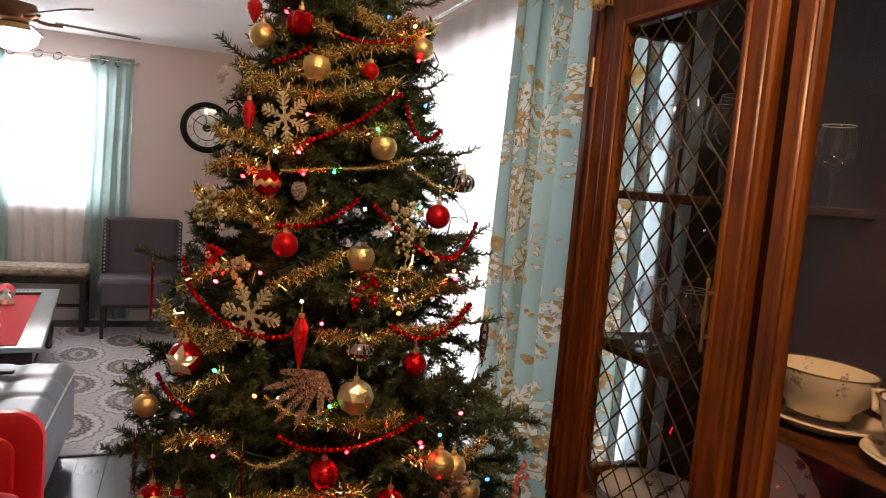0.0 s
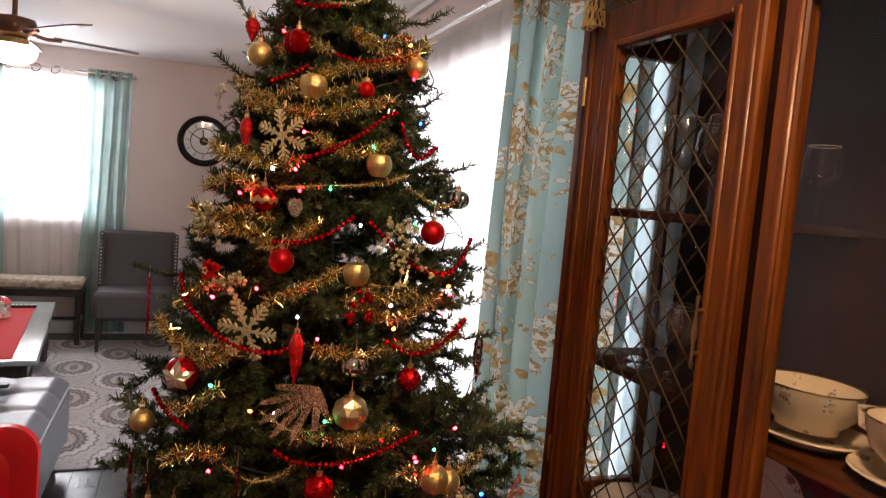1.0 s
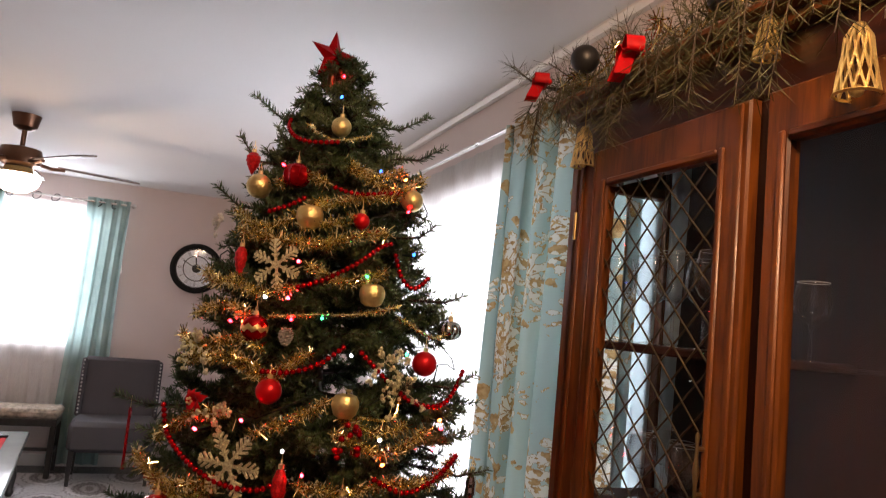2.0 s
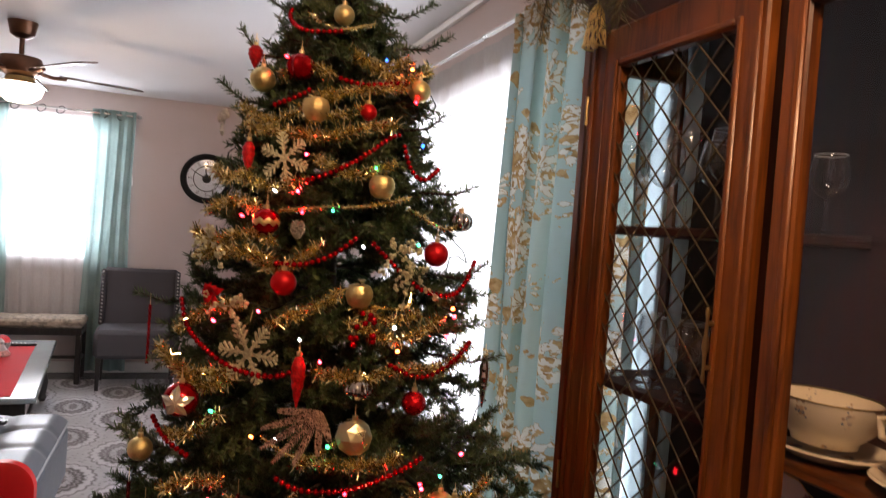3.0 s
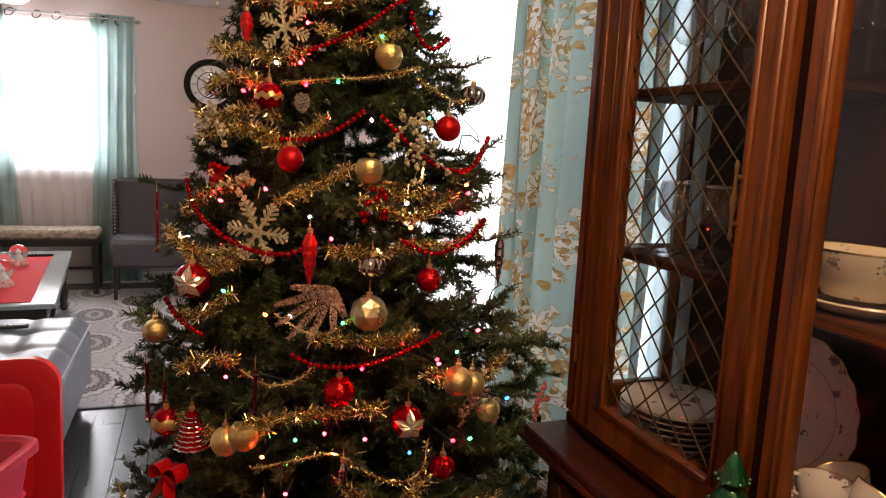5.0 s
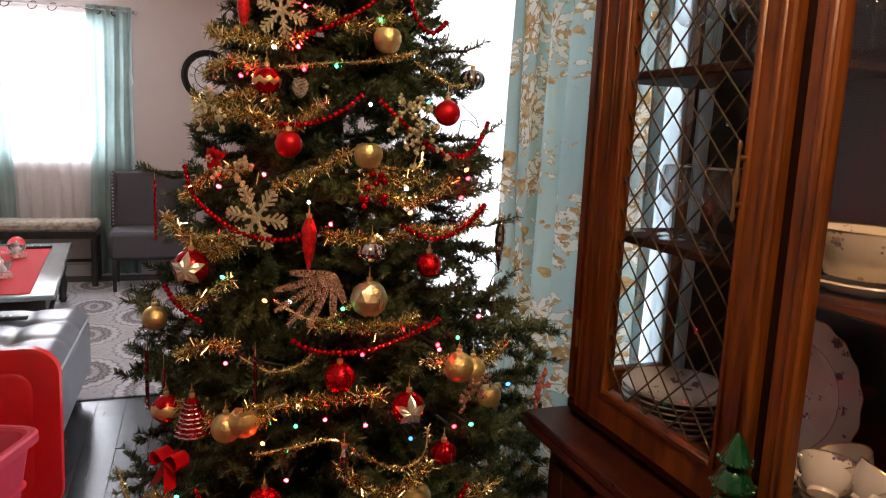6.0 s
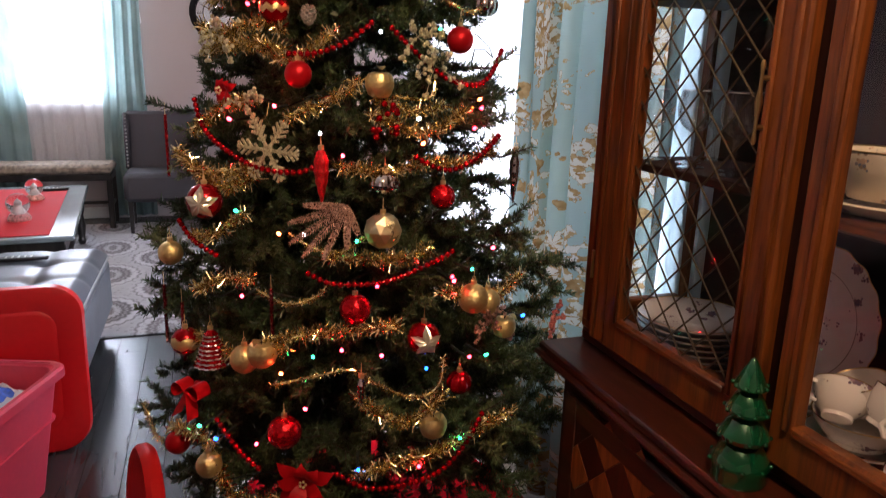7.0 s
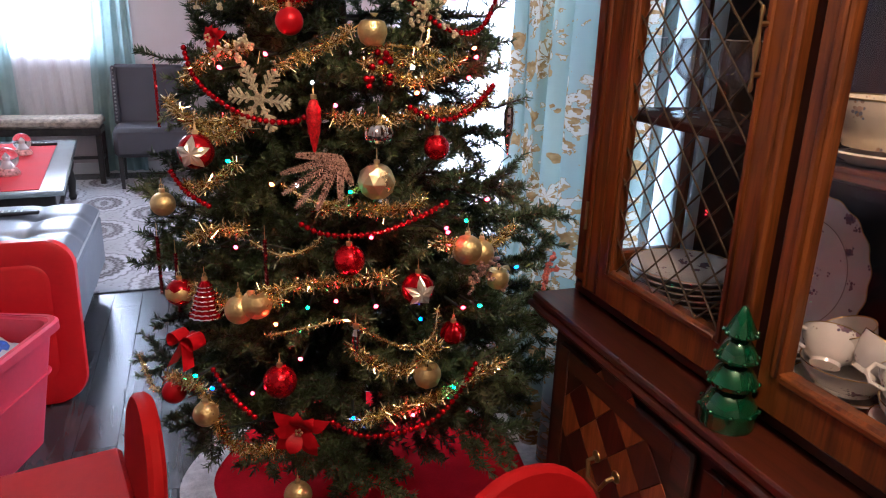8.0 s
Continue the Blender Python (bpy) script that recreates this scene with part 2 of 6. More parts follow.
def floral_colour(nt):
    """Turquoise ground with brown sprays that carry clusters of small cream flowers, in the cloth's own plane."""
    v = coords(nt, "UV", (1, 0.72, 1))
    wob, tone = node(nt, "TexNoise", Scale=58.0, Detail=5.0), node(nt, "TexNoise", Scale=3.0)
    for n in (wob, tone):
        nt.links.new(v, n.inputs["Vector"])
    col = ramp(nt, tone.outputs[0], (0.35, (0.25, 0.35, 0.335)), (0.65, (0.34, 0.435, 0.41)))
    fleck = node(nt, "TexNoise", Scale=62.0, Detail=4.0)
    nt.links.new(v, fleck.inputs["Vector"])
    speck = math_node(nt, "GREATER_THAN", fleck.outputs[0], 0.53)
    ink = ramp(nt, wob.outputs[0], (0.4, (0.24, 0.14, 0.055)), (0.6, (0.38, 0.26, 0.12)))
    for scale, size, petals, seed in ((17.0, 0.014, 2, 0.3), (12.0, 0.02, 3, 5.1), (7.0, 0.052, 9, 2.3), (5.0, 0.085, 11, 1.1), (8.0, 0.036, 7, 3.9)):
        head, brown = flower_layer(nt, v, wob.outputs[0], scale, size, petals, seed)
        tint, over = node(nt, "MixRGB"), node(nt, "MixRGB")
        tint.inputs[1].default_value = (0.52, 0.52, 0.46, 1)
        if scale > 10:
            tint.inputs[0].default_value = 1.0
        else:
            nt.links.new(math_node(nt, "MAXIMUM", brown, speck), tint.inputs[0])
        nt.links.new(ink, tint.inputs[2])
        nt.links.new(head, over.inputs[0])
        nt.links.new(col, over.inputs[1])
        nt.links.new(tint.outputs[0], over.inputs[2])
        col = over.outputs[0]
    return col


def rug_material():
    """Pale rug with staggered rows of scalloped medallions in grey."""
    m, nt, b = nodes_of("woven_rug")
    v = coords(nt)
    sep = nt.nodes.new("ShaderNodeSeparateXYZ")
    nt.links.new(v, sep.inputs[0])
    wob, pile, wear = node(nt, "TexNoise", Scale=30.0, Detail=3.0), node(nt, "TexNoise", Scale=260.0, Detail=2.0), node(nt, "TexNoise", Scale=2.0, Detail=5.0)
    for n in (wob, pile, wear):
        nt.links.new(v, n.inputs["Vector"])
    x0, y0 = math_node(nt, "ADD", sep.outputs[0], 0.16), math_node(nt, "SUBTRACT", sep.outputs[1], 5.34)
    x = math_node(nt, "MULTIPLY_ADD", y0, 0.09, x0)
    y = math_node(nt, "MULTIPLY_ADD", x0, -0.09, y0)
    dists = []
    for s in (0.5, 0.0):
        a = math_node(nt, "SUBTRACT", math_node(nt, "FRACT", math_node(nt, "MULTIPLY_ADD", x, 1 / 0.6, s + 20)), 0.5)
        c = math_node(nt, "SUBTRACT", math_node(nt, "FRACT", math_node(nt, "MULTIPLY_ADD", y, 1 / 0.74, s + 20)), 0.5)
        ax, cy = math_node(nt, "MULTIPLY", a, 0.6), math_node(nt, "MULTIPLY", c, 0.6)
        r = math_node(nt, "SQRT", math_node(nt, "ADD", math_node(nt, "MULTIPLY", ax, ax), math_node(nt, "MULTIPLY", cy, cy)))
        ang = math_node(nt, "ARCTAN2", cy, ax)
        point = math_node(nt, "MULTIPLY", math_node(nt, "ABSOLUTE", math_node(nt, "COSINE", ang)), 0.035)
        scallop = math_node(nt, "MULTIPLY", math_node(nt, "ABSOLUTE", math_node(nt, "SINE", math_node(nt, "MULTIPLY", ang, 9.0))), 0.016)
        dists.append(math_node(nt, "ADD", math_node(nt, "SUBTRACT", r, scallop), point))
    far = math_node(nt, "MULTIPLY_ADD", wob.outputs[0], 0.016, math_node(nt, "MINIMUM", dists[0], dists[1]))
    tone = ramp(nt, math_node(nt, "MULTIPLY", far, 3.2), (0.04, (0.1, 0.1, 0.1)), (0.1, (0.55, 0.55, 0.55)), (0.15, (0.12, 0.12, 0.12)), (0.21, (0.75, 0.75, 0.75)), (0.3, (0.65, 0.65, 0.65)), (0.34, (0.05, 0.05, 0.05)), (0.4, (0.6, 0.6, 0.6)), (0.45, (0.1, 0.1, 0.1)), (0.51, (0.85, 0.85, 0.85)), (0.6, (0.95, 0.95, 0.95)), (0.64, (0.4, 0.4, 0.4)), (0.68, (0.8, 0.8, 0.8)), (0.8, (0.72, 0.72, 0.72)))
    speck = node(nt, "TexVoronoi", Scale=34.0, Randomness=0.9)
    nt.links.new(v, speck.inputs["Vector"])
    fleck = ramp(nt, speck.outputs["Distance"], (0.22, (0.55, 0.55, 0.55)), (0.34, (1, 1, 1)))
    mul = node(nt, "MixRGB")
    mul.blend_type = "MULTIPLY"
    mul.inputs[0].default_value = 0.6
    nt.links.new(tone, mul.inputs[1])
    nt.links.new(fleck, mul.inputs[2])
    c = ramp(nt, mul.outputs[0], (0.0, (0.035, 0.027, 0.026)), (0.4, (0.15, 0.138, 0.138)), (0.9, (0.48, 0.475, 0.49)))
    mx = node(nt, "MixRGB")
    mx.inputs[2].default_value = (0.48, 0.47, 0.475, 1)
    nt.links.new(ramp(nt, wear.outputs[0], (0.35, (0.05, 0.05, 0.05)), (0.75, (0.35, 0.35, 0.35))), mx.inputs[0])
    nt.links.new(c, mx.inputs[1])
    nt.links.new(mx.outputs[0], b.inputs["Base Color"])
    b.inputs["Roughness"].default_value = 0.95
    bump(nt, b, pile.outputs[0], 0.4, 0.003)
    return m


def piece_wood(name, dark, light, rough):
    """Floor boards: each piece its own tone."""
    m, nt, b = nodes_of(name)
    v = coords(nt, "Object", (16, 1.3, 16))
    info = nt.nodes.new("ShaderNodeObjectInfo")
    ad = node(nt, "VectorMath")
    nt.links.new(v, ad.inputs[0])
    sc = node(nt, "VectorMath")
    sc.operation = "SCALE"
    nt.links.new(info.outputs["Random"], sc.inputs["Scale"])
    sc.inputs[0].default_value = (31, 17, 9)
    nt.links.new(sc.outputs[0], ad.inputs[1])
    g = node(nt, "TexNoise", Scale=1.5, Detail=7.0, Distortion=1.5)
    nt.links.new(ad.outputs[0], g.inputs["Vector"])
    mix = node(nt, "Math")
    mix.operation = "MULTIPLY_ADD"
    nt.links.new(info.outputs["Random"], mix.inputs[0])
    mix.inputs[1].default_value = 0.25
    nt.links.new(g.outputs[0], mix.inputs[2])
    nt.links.new(ramp(nt, mix.outputs[0], (0.35, dark), (0.9, light)), b.inputs["Base Color"])
    b.inputs["Roughness"].default_value = rough
    bump(nt, b, g.outputs[0], 0.15, 0.001)
    return m


WALL = surface("wall_paint", (0.58, 0.5, 0.48), 0.75, vary=0.06, scale=1.2, fine=180, relief=0.12)
CEILING = surface("ceiling_paint", (0.78, 0.78, 0.78), 0.85, vary=0.04, scale=1.0, fine=160, relief=0.15)
TRIM = surface("white_trim_paint", (0.78, 0.77, 0.74), 0.4, vary=0.05)
BOARD = piece_wood("dark_floor_board", (0.009, 0.0085, 0.0085), (0.058, 0.058, 0.061), 0.26)
RUG = rug_material()
WOOD_V = wood("cherry_wood_upright", (0.026, 0.0045, 0.001), (0.17, 0.047, 0.005), "Z")
WOOD_Y = wood("cherry_wood_lengthwise", (0.026, 0.0045, 0.001), (0.17, 0.047, 0.005), "Y")
# Darkened copy of the cherry: shade on base and frieze put into the colour.
WOOD_SHADED = wood("shaded_cherry_wood", (0.01, 0.0018, 0.0008), (0.055, 0.01, 0.003), "Y", 0.38, 1.0, 0.15)
# Darkest cherry copies: shade of recesses, interior and base front put into colour.
WOOD_DEEP_SHADE = wood("deep_shaded_cherry", (0.007, 0.0012, 0.0006), (0.03, 0.0055, 0.002), "Z", 0.42)
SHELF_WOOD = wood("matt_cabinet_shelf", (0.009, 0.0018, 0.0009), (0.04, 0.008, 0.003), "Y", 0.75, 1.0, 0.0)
VENEER = wood("light_veneer", (0.12, 0.028, 0.005), (0.32, 0.09, 0.017), "Z", 0.3, 1.5)
BLACK_WOOD = wood("black_stained_wood", (0.01, 0.009, 0.009), (0.03, 0.026, 0.024), "Z", 0.35)
BRASS = surface("aged_brass", (0.42, 0.29, 0.12), 0.35, 1.0, vary=0.3, relief=0.1)
LEAD = surface("dark_brass_came", (0.1, 0.075, 0.045), 0.5, 0.8, vary=0.3)
STEEL = surface("brushed_nickel", (0.5, 0.49, 0.47), 0.3, 1.0, vary=0.1)
BLACK = surface("black_plastic", (0.012, 0.012, 0.013), 0.4, vary=0.3)
PANE = pane_glass("clear_pane", 3.0, 0.75, 0.045)
PANE_LEADED = pane_glass("leaded_pane", 3.0, 0.35, 0.015)
CRYSTAL = pane_glass("clear_crystal", 2.0, 0.75, 0.07)
GLOBE = glass("snow_globe_glass")
CHINA = surface("white_china", (0.74, 0.7, 0.66), 0.15, vary=0.04, relief=0.03, rough_vary=0.05)
GILT = surface("gilt_edge", (0.6, 0.42, 0.16), 0.3, 1.0)
GREEN_GLASS = surface("green_coloured_glass", (0.002, 0.09, 0.03), 0.07, 0.35, vary=0.3, relief=0.08, rough_vary=0.06, Transmission_Weight=0.15, Coat_Weight=1.0)
LEATHER = surface("grey_leather", (0.115, 0.13, 0.15), 0.4, vary=0.2, scale=5, fine=150, relief=0.3)
CHAIR_CLOTH = surface("grey_chair_cloth", (0.066, 0.062, 0.07), 0.85, vary=0.15, scale=4, fine=300, relief=0.4)
BENCH_CLOTH = surface("bench_tapestry", (0.27, 0.22, 0.17), 0.9, vary=0.8, scale=28, fine=200, relief=0.3)
TABLE_TOP = surface("grey_lacquer_top", (0.2, 0.24, 0.25), 0.16, vary=0.12, relief=0.03, rough_vary=0.06)
RUNNER = surface("red_felt", (0.5, 0.008, 0.012), 0.9, vary=0.15, fine=260, relief=0.4)
RED_PLASTIC = surface("red_plastic", (0.62, 0.011, 0.012), 0.32, vary=0.1, relief=0.05, rough_vary=0.08)
PINK_PLASTIC = surface("faded_pink_red_plastic", (0.68, 0.04, 0.08), 0.45, vary=0.12, relief=0.08)
RED_PAINT = surface("red_painted_wood", (0.41, 0.01, 0.008), 0.55, vary=0.15, relief=0.08, Specular_IOR_Level=0.06)
BAG = surface("white_bag_paper", (0.72, 0.74, 0.78), 0.6, vary=0.1, scale=8, relief=0.3)
BAG_BLUE = surface("blue_print", (0.03, 0.1, 0.5), 0.5, vary=0.6, scale=60)
FAN_BROWN = wood("fan_blade_wood", (0.03, 0.015, 0.01), (0.1, 0.05, 0.03), "X", 0.4)
FAN_METAL = surface("fan_bronze", (0.16, 0.08, 0.05), 0.35, 0.9)
FAN_GLASS = glow("lit_fan_glass", (1, 0.86, 0.66), 9.0)
CLOCK_FACE = surface("clock_face", (0.8, 0.84, 0.88), 0.4, vary=0.1, scale=9)
SHEER = sheer_cloth("white_sheer", (0.86, 0.87, 0.86), 0.4)
TEAL = translucent_cloth("teal_drape_cloth", teal_colour, 0.36)
FLORAL = translucent_cloth("floral_drape_cloth", floral_colour, 0.33)
OUTSIDE = glow("bright_overcast_outdoors", (0.9, 0.96, 1.0), 3.2)

# ---- room ----
WALL_X, WALL_Y, TOP = 1.27, 6.85, 2.43
LEFT_X, NEAR_Y = -3.3, -2.2


def wall_with_opening(name, along, at, thick, lo, hi, o0, o1, z0, z1, label):
    s = Shape()
    for a0, a1, b0, b1 in ((lo, o0, 0, TOP), (o1, hi, 0, TOP), (o0, o1, 0, z0), (o0, o1, z1, TOP)):
        if along == "x":
            s.box(a0, a1, at, at + thick, b0, b1)
        else:
            s.box(at, at + thick, a0, a1, b0, b1)
    return single(name, s, WALL, label, "wall", kind="structure", smooth=False)


wall_with_opening("wall_north", "x", WALL_Y, 0.14, LEFT_X, WALL_X + 0.14, -1.36, -0.46, 1.03, 2.13, "beige painted wall with a window")
wall_with_opening("wall_east", "y", WALL_X, 0.14, NEAR_Y, WALL_Y, 1.46, 4.15, 0.42, 2.1, "beige painted wall with a wide window")
single("wall_west", Shape().box(LEFT_X - 0.14, LEFT_X, NEAR_Y, WALL_Y + 0.14, 0, TOP), WALL, "plain beige painted wall", "wall", kind="structure", smooth=False)
single("wall_south", Shape().box(LEFT_X - 0.14, WALL_X + 0.14, NEAR_Y - 0.14, NEAR_Y, 0, TOP), WALL, "plain beige painted wall", "wall", kind="structure", smooth=False)
single("ceiling", Shape().box(LEFT_X - 0.14, WALL_X + 0.14, NEAR_Y - 0.14, WALL_Y + 0.14, TOP, TOP + 0.12), CEILING, "white painted ceiling", "ceiling", kind="structure", smooth=False)
single("backdrop", Shape().box(1.95, 1.97, 0.2, 6.4, -0.8, 3.6), OUTSIDE, "bright white overcast outdoors", "backdrop", kind="structure", smooth=False)
single("backdrop", Shape().box(-2.6, 0.8, 7.5, 7.52, 0.0, 3.6), OUTSIDE, "bright white overcast outdoors", "backdrop", kind="structure", smooth=False)
base = Shape()
base.box(LEFT_X + 0.002, WALL_X - 0.002, WALL_Y - 0.016, WALL_Y - 0.001, 0.014, 0.11, 0.004)
single("baseboard", base, TRIM, "white painted baseboard along the wall", "baseboard", kind="structure")
base = Shape().box(WALL_X - 0.016, WALL_X - 0.001, NEAR_Y + 0.002, WALL_Y - 0.02, 0.014, 0.11, 0.004)
single("baseboard", base, TRIM, "white painted baseboard along the wall", "baseboard", kind="structure")
crown = Shape()
crown.tube([(WALL_X - 0.012, NEAR_Y + 0.01, TOP - 0.014), (WALL_X - 0.012, WALL_Y - 0.03, TOP - 0.014)], 0.02, 6)
single("trim", crown, TRIM, "narrow white crown moulding under the ceiling", "trim", kind="structure")


def window(name, along, at, o0, o1, z0, z1, label, bars):
    w = thing(name, pose(0, 0, 0), label, "window", kind="structure")
    f = Shape()

    def bar(a0, a1, b0, b1, d0=0.03, d1=0.09):
        if along == "x":
            f.box(a0, a1, at + d0, at + d1, b0, b1, 0.004)
        else:
            f.box(at + d0, at + d1, a0, a1, b0, b1, 0.004)

    bar(o0, o0 + 0.05, z0, z1)
    bar(o1 - 0.05, o1, z0, z1)
    bar(o0 + 0.05, o1 - 0.05, z0, z0 + 0.05)
    bar(o0 + 0.05, o1 - 0.05, z1 - 0.05, z1)
    bar(o0 + 0.05, o1 - 0.05, (z0 + z1) / 2 - 0.02, (z0 + z1) / 2 + 0.02)
    for q in bars:
        bar(q - 0.03, q + 0.03, z0 + 0.05, z1 - 0.05)
    part("window_frame", f, TRIM, w)
    g = Shape()
    if along == "x":
        g.box(o0 + 0.04, o1 - 0.04, at + 0.055, at + 0.06, z0 + 0.04, z1 - 0.04)
    else:
        g.box(at + 0.055, at + 0.06, o0 + 0.04, o1 - 0.04, z0 + 0.04, z1 - 0.04)
    p = part("pane", g, PANE, w, smooth=False)
    p.visible_shadow = False
    s = Shape()
    if along == "x":
        s.box(o0 - 0.04, o1 + 0.04, at - 0.03, at + 0.028, z0 - 0.03, z0 - 0.002, 0.005)
    else:
        s.box(at - 0.03, at + 0.028, o0 - 0.04, o1 + 0.04, z0 - 0.03, z0 - 0.002, 0.005)
    part("window_sill", s, TRIM, w)
    return w


window("window_1", "x", WALL_Y, -1.36, -0.46, 1.03, 2.13, "white-framed sash window behind sheer curtains", [])
window("window_2", "y", WALL_X, 1.46, 4.15, 0.42, 2.1, "wide white-framed window behind sheer curtains", [2.36, 3.25])


def drape(name, along, a0, a1, at, z0, z1, folds, depth, material, label, seed, flare=0.0, category="curtain", turn=0.0, overlap=0.0):
    """Hanging cloth with uneven folds that deepen towards the hem."""
    rnd = random.Random(seed)
    ph = [rnd.uniform(0, 6.28) for _ in range(4)]
    nu, nv = int(folds * (24 if overlap else 12)), 28

    def fn(u, v):
        z = z1 + (z0 - z1) * v
        a = a0 + (a1 - a0) * u + flare * v * (u - 0.5) * 2 + 0.012 * math.sin(5 * v + ph[0] + 3 * u) - overlap * (a1 - a0) / folds * math.sin(4 * PI * folds * u + 2 * ph[1] + math.sin(3 * v + ph[2])) * min(1.0, u / 0.08)
        d = depth * (0.55 + 0.45 * v) * (math.sin(2 * PI * folds * u + ph[1] + 0.5 * math.sin(3 * v + ph[2])) + 0.3 * math.sin(2 * PI * folds * 2.3 * u + ph[3] + v)) * (1 if not turn else 1 - math.exp(-((u / 0.07) ** 2)))
        d += turn * math.exp(-((u / 0.12) ** 2))
        return (a, at + d, z) if along == "x" else (at + d, a, z)

    s = Shape().sheet(fn, nu, nv)
    me = s.mesh(name, material, "all")
    uv = me.uv_layers.new(name="cloth")
    wide = (a1 - a0) * 1.25
    for poly in me.polygons:
        for li, vi in zip(poly.loop_indices, poly.vertices):
            i, j = vi % (nu + 1), vi // (nu + 1)
            uv.data[li].uv = (i / nu * wide, z1 + (z0 - z1) * j / nv)
    ob = new(name, me)
    drop_d = Vector((0, -0.004, 0)) if along == "x" else Vector((-0.004, 0, 0))
    for piece, v0, v1 in (("heading", 0.0, 0.03), ("hem", 0.955, 1.0)):
        band = Shape().sheet(lambda u, v: Vector(fn(u, v0 + (v1 - v0) * v)) + drop_d, nu, 3)
        strip = band.mesh(piece, material, "all")
        lay = strip.uv_layers.new(name="cloth")
        for poly in strip.polygons:
            for li, vi in zip(poly.loop_indices, poly.vertices):
                lay.data[li].uv = (vi % (nu + 1) / nu * wide, z1 + (z0 - z1) * (v0 + (v1 - v0) * (vi // (nu + 1)) / 3))
        part(piece, strip, material, ob)
    return tagged(ob, label, category, "window curtains")


drape("sheer_curtain", "x", -1.42, -0.42, 6.79, 0.42, 2.2, 10, 0.012, SHEER, "white sheer curtain over the window, glowing with daylight", 1)
drape("drape", "x", -0.6, -0.27, 6.755, 0.05, 2.27, 4, 0.022, TEAL, "plain teal drape hanging beside the window", 2, 0.02)
drape("drape", "x", -1.62, -1.2, 6.755, 0.05, 2.27, 4, 0.022, TEAL, "plain teal drape hanging beside the window", 3, 0.03)
drape("sheer_curtain", "y", 1.4, 4.25, 1.257, 0.12, 2.2, 16, 0.008, SHEER, "white sheer curtain over the wide window, glowing with daylight", 4)
drape("drape", "y", 1.592, 2.3, 1.175, 0.06, 2.19, 5.0, 0.055, FLORAL, "turquoise drape printed with cream and brown flowers", 5, 0.01, turn=0.028, overlap=0.16)


# Added cloth: dims the window strip beside the drape, daylight tint in its colour.
STRIP_CLOTH = translucent_cloth("pale_strip_cloth", strip_colour, 0.5)
drape("curtain_lining", "y", 1.435, 1.64, 1.225, 0.06, 2.19, 1.5, 0.012, STRIP_CLOTH, "pale blue-white cloth added to dim the window strip at the drape's edge", 6)


def curtain_rod(along, a0, a1, at, z, rings):
    r = thing("curtain_rod", pose(0, 0, 0), "thin dark metal curtain rod with rings", "curtain rod")
    p = lambda a: (a, at, z) if along == "x" else (at, a, z)
    part("rod", Shape().tube([p(a0), p(a1)], 0.009, 10), STEEL, r)
    for a in (a0, a1):
        c = p(a)
        part("finial", Shape().ball(0.02, 12, Matrix.Translation(c)), STEEL, r)
        e = (c[0], WALL_Y - 0.001, z) if along == "x" else (WALL_X - 0.001, c[1], z)
        part("bracket", Shape().tube([c, e], 0.008, 8), STEEL, r)
    for a in rings:
        c = Vector(p(a))
        ring = [c + Vector((math.sin(t) * 0.025 * 0.4 if along == "x" else 0, 0.0 if along == "x" else 0.01 * math.sin(t), 0)) + Vector(((0.03 * math.cos(t)) if along == "x" else 0, 0 if along == "x" else 0.03 * math.cos(t), 0.03 * math.sin(t) - 0.012)) for t in [k * PI / 8 for k in range(17)]]
        part("ring", Shape().tube(ring, 0.004, 6), BLACK, r)
    return r


curtain_rod("x", -1.68, -0.24, 6.755, 2.235, [-1.3, -1.17, -0.98, -0.84, -0.52, -0.38])
curtain_rod("y", 1.52, 4.3, 1.19, 2.2, [])

cord = thing("blind_cord", pose(-0.285, 6.78, 2.2), "white cord with a tassel hanging beside the drape", "cord")
part("cord", Shape().tube([(0, 0, 0), (0.006, 0, -0.2), (-0.004, 0, -0.38), (0, 0, -0.44)], 0.008, 8), TRIM, cord)
part("tassel", Shape().lathe([(0.004, -0.44), (0.012, -0.46), (0.02, -0.53), (0.018, -0.55)], 10), TRIM, cord)

# ---- wall clock ----
RIM_BLACK = surface("satin_black_rim", (0.009, 0.009, 0.01), 0.65, vary=0.3, Specular_IOR_Level=0.25)
clock = thing("wall_clock", pose(0.335, WALL_Y - 0.002, 1.765, 90, 0, 0), "round black-rimmed wall clock with a grey face", "clock")
part("face", Shape().lathe([(0.185, 0.0), (0.185, 0.012), (0.001, 0.0125)], 48), CLOCK_FACE, clock)
part("rim", Shape().lathe([(0.222, 0.0), (0.224, 0.02), (0.205, 0.038), (0.18, 0.032), (0.17, 0.014), (0.168, 0.013)], 64, cap=False), RIM_BLACK, clock, "thick black rim")
part("inner_ring", Shape().lathe([(0.108, 0.0135), (0.112, 0.0145), (0.116, 0.0135)], 48, cap=False), BLACK, clock)
part("hub", Shape().lathe([(0.038, 0.0135), (0.038, 0.0145), (0.001, 0.015)], 32), BLACK, clock, "dark round centre")
for k in range(12):
    bars = Shape()
    for o in ((-0.008, 0, 0.008) if k % 2 else (-0.004, 0.004)):
        bars.box(o - 0.0012, o + 0.0012, 0.122, 0.16, 0.0135, 0.0145)
    part("numeral", bars, BLACK, clock, smooth=False, m=pose(0, 0, 0, 0, 0, 30 * k))
part("hand", Shape().box(-0.005, 0.005, -0.02, 0.1, 0.017, 0.0185), BLACK, clock, smooth=False, m=pose(0, 0, 0, 0, 0, 8))
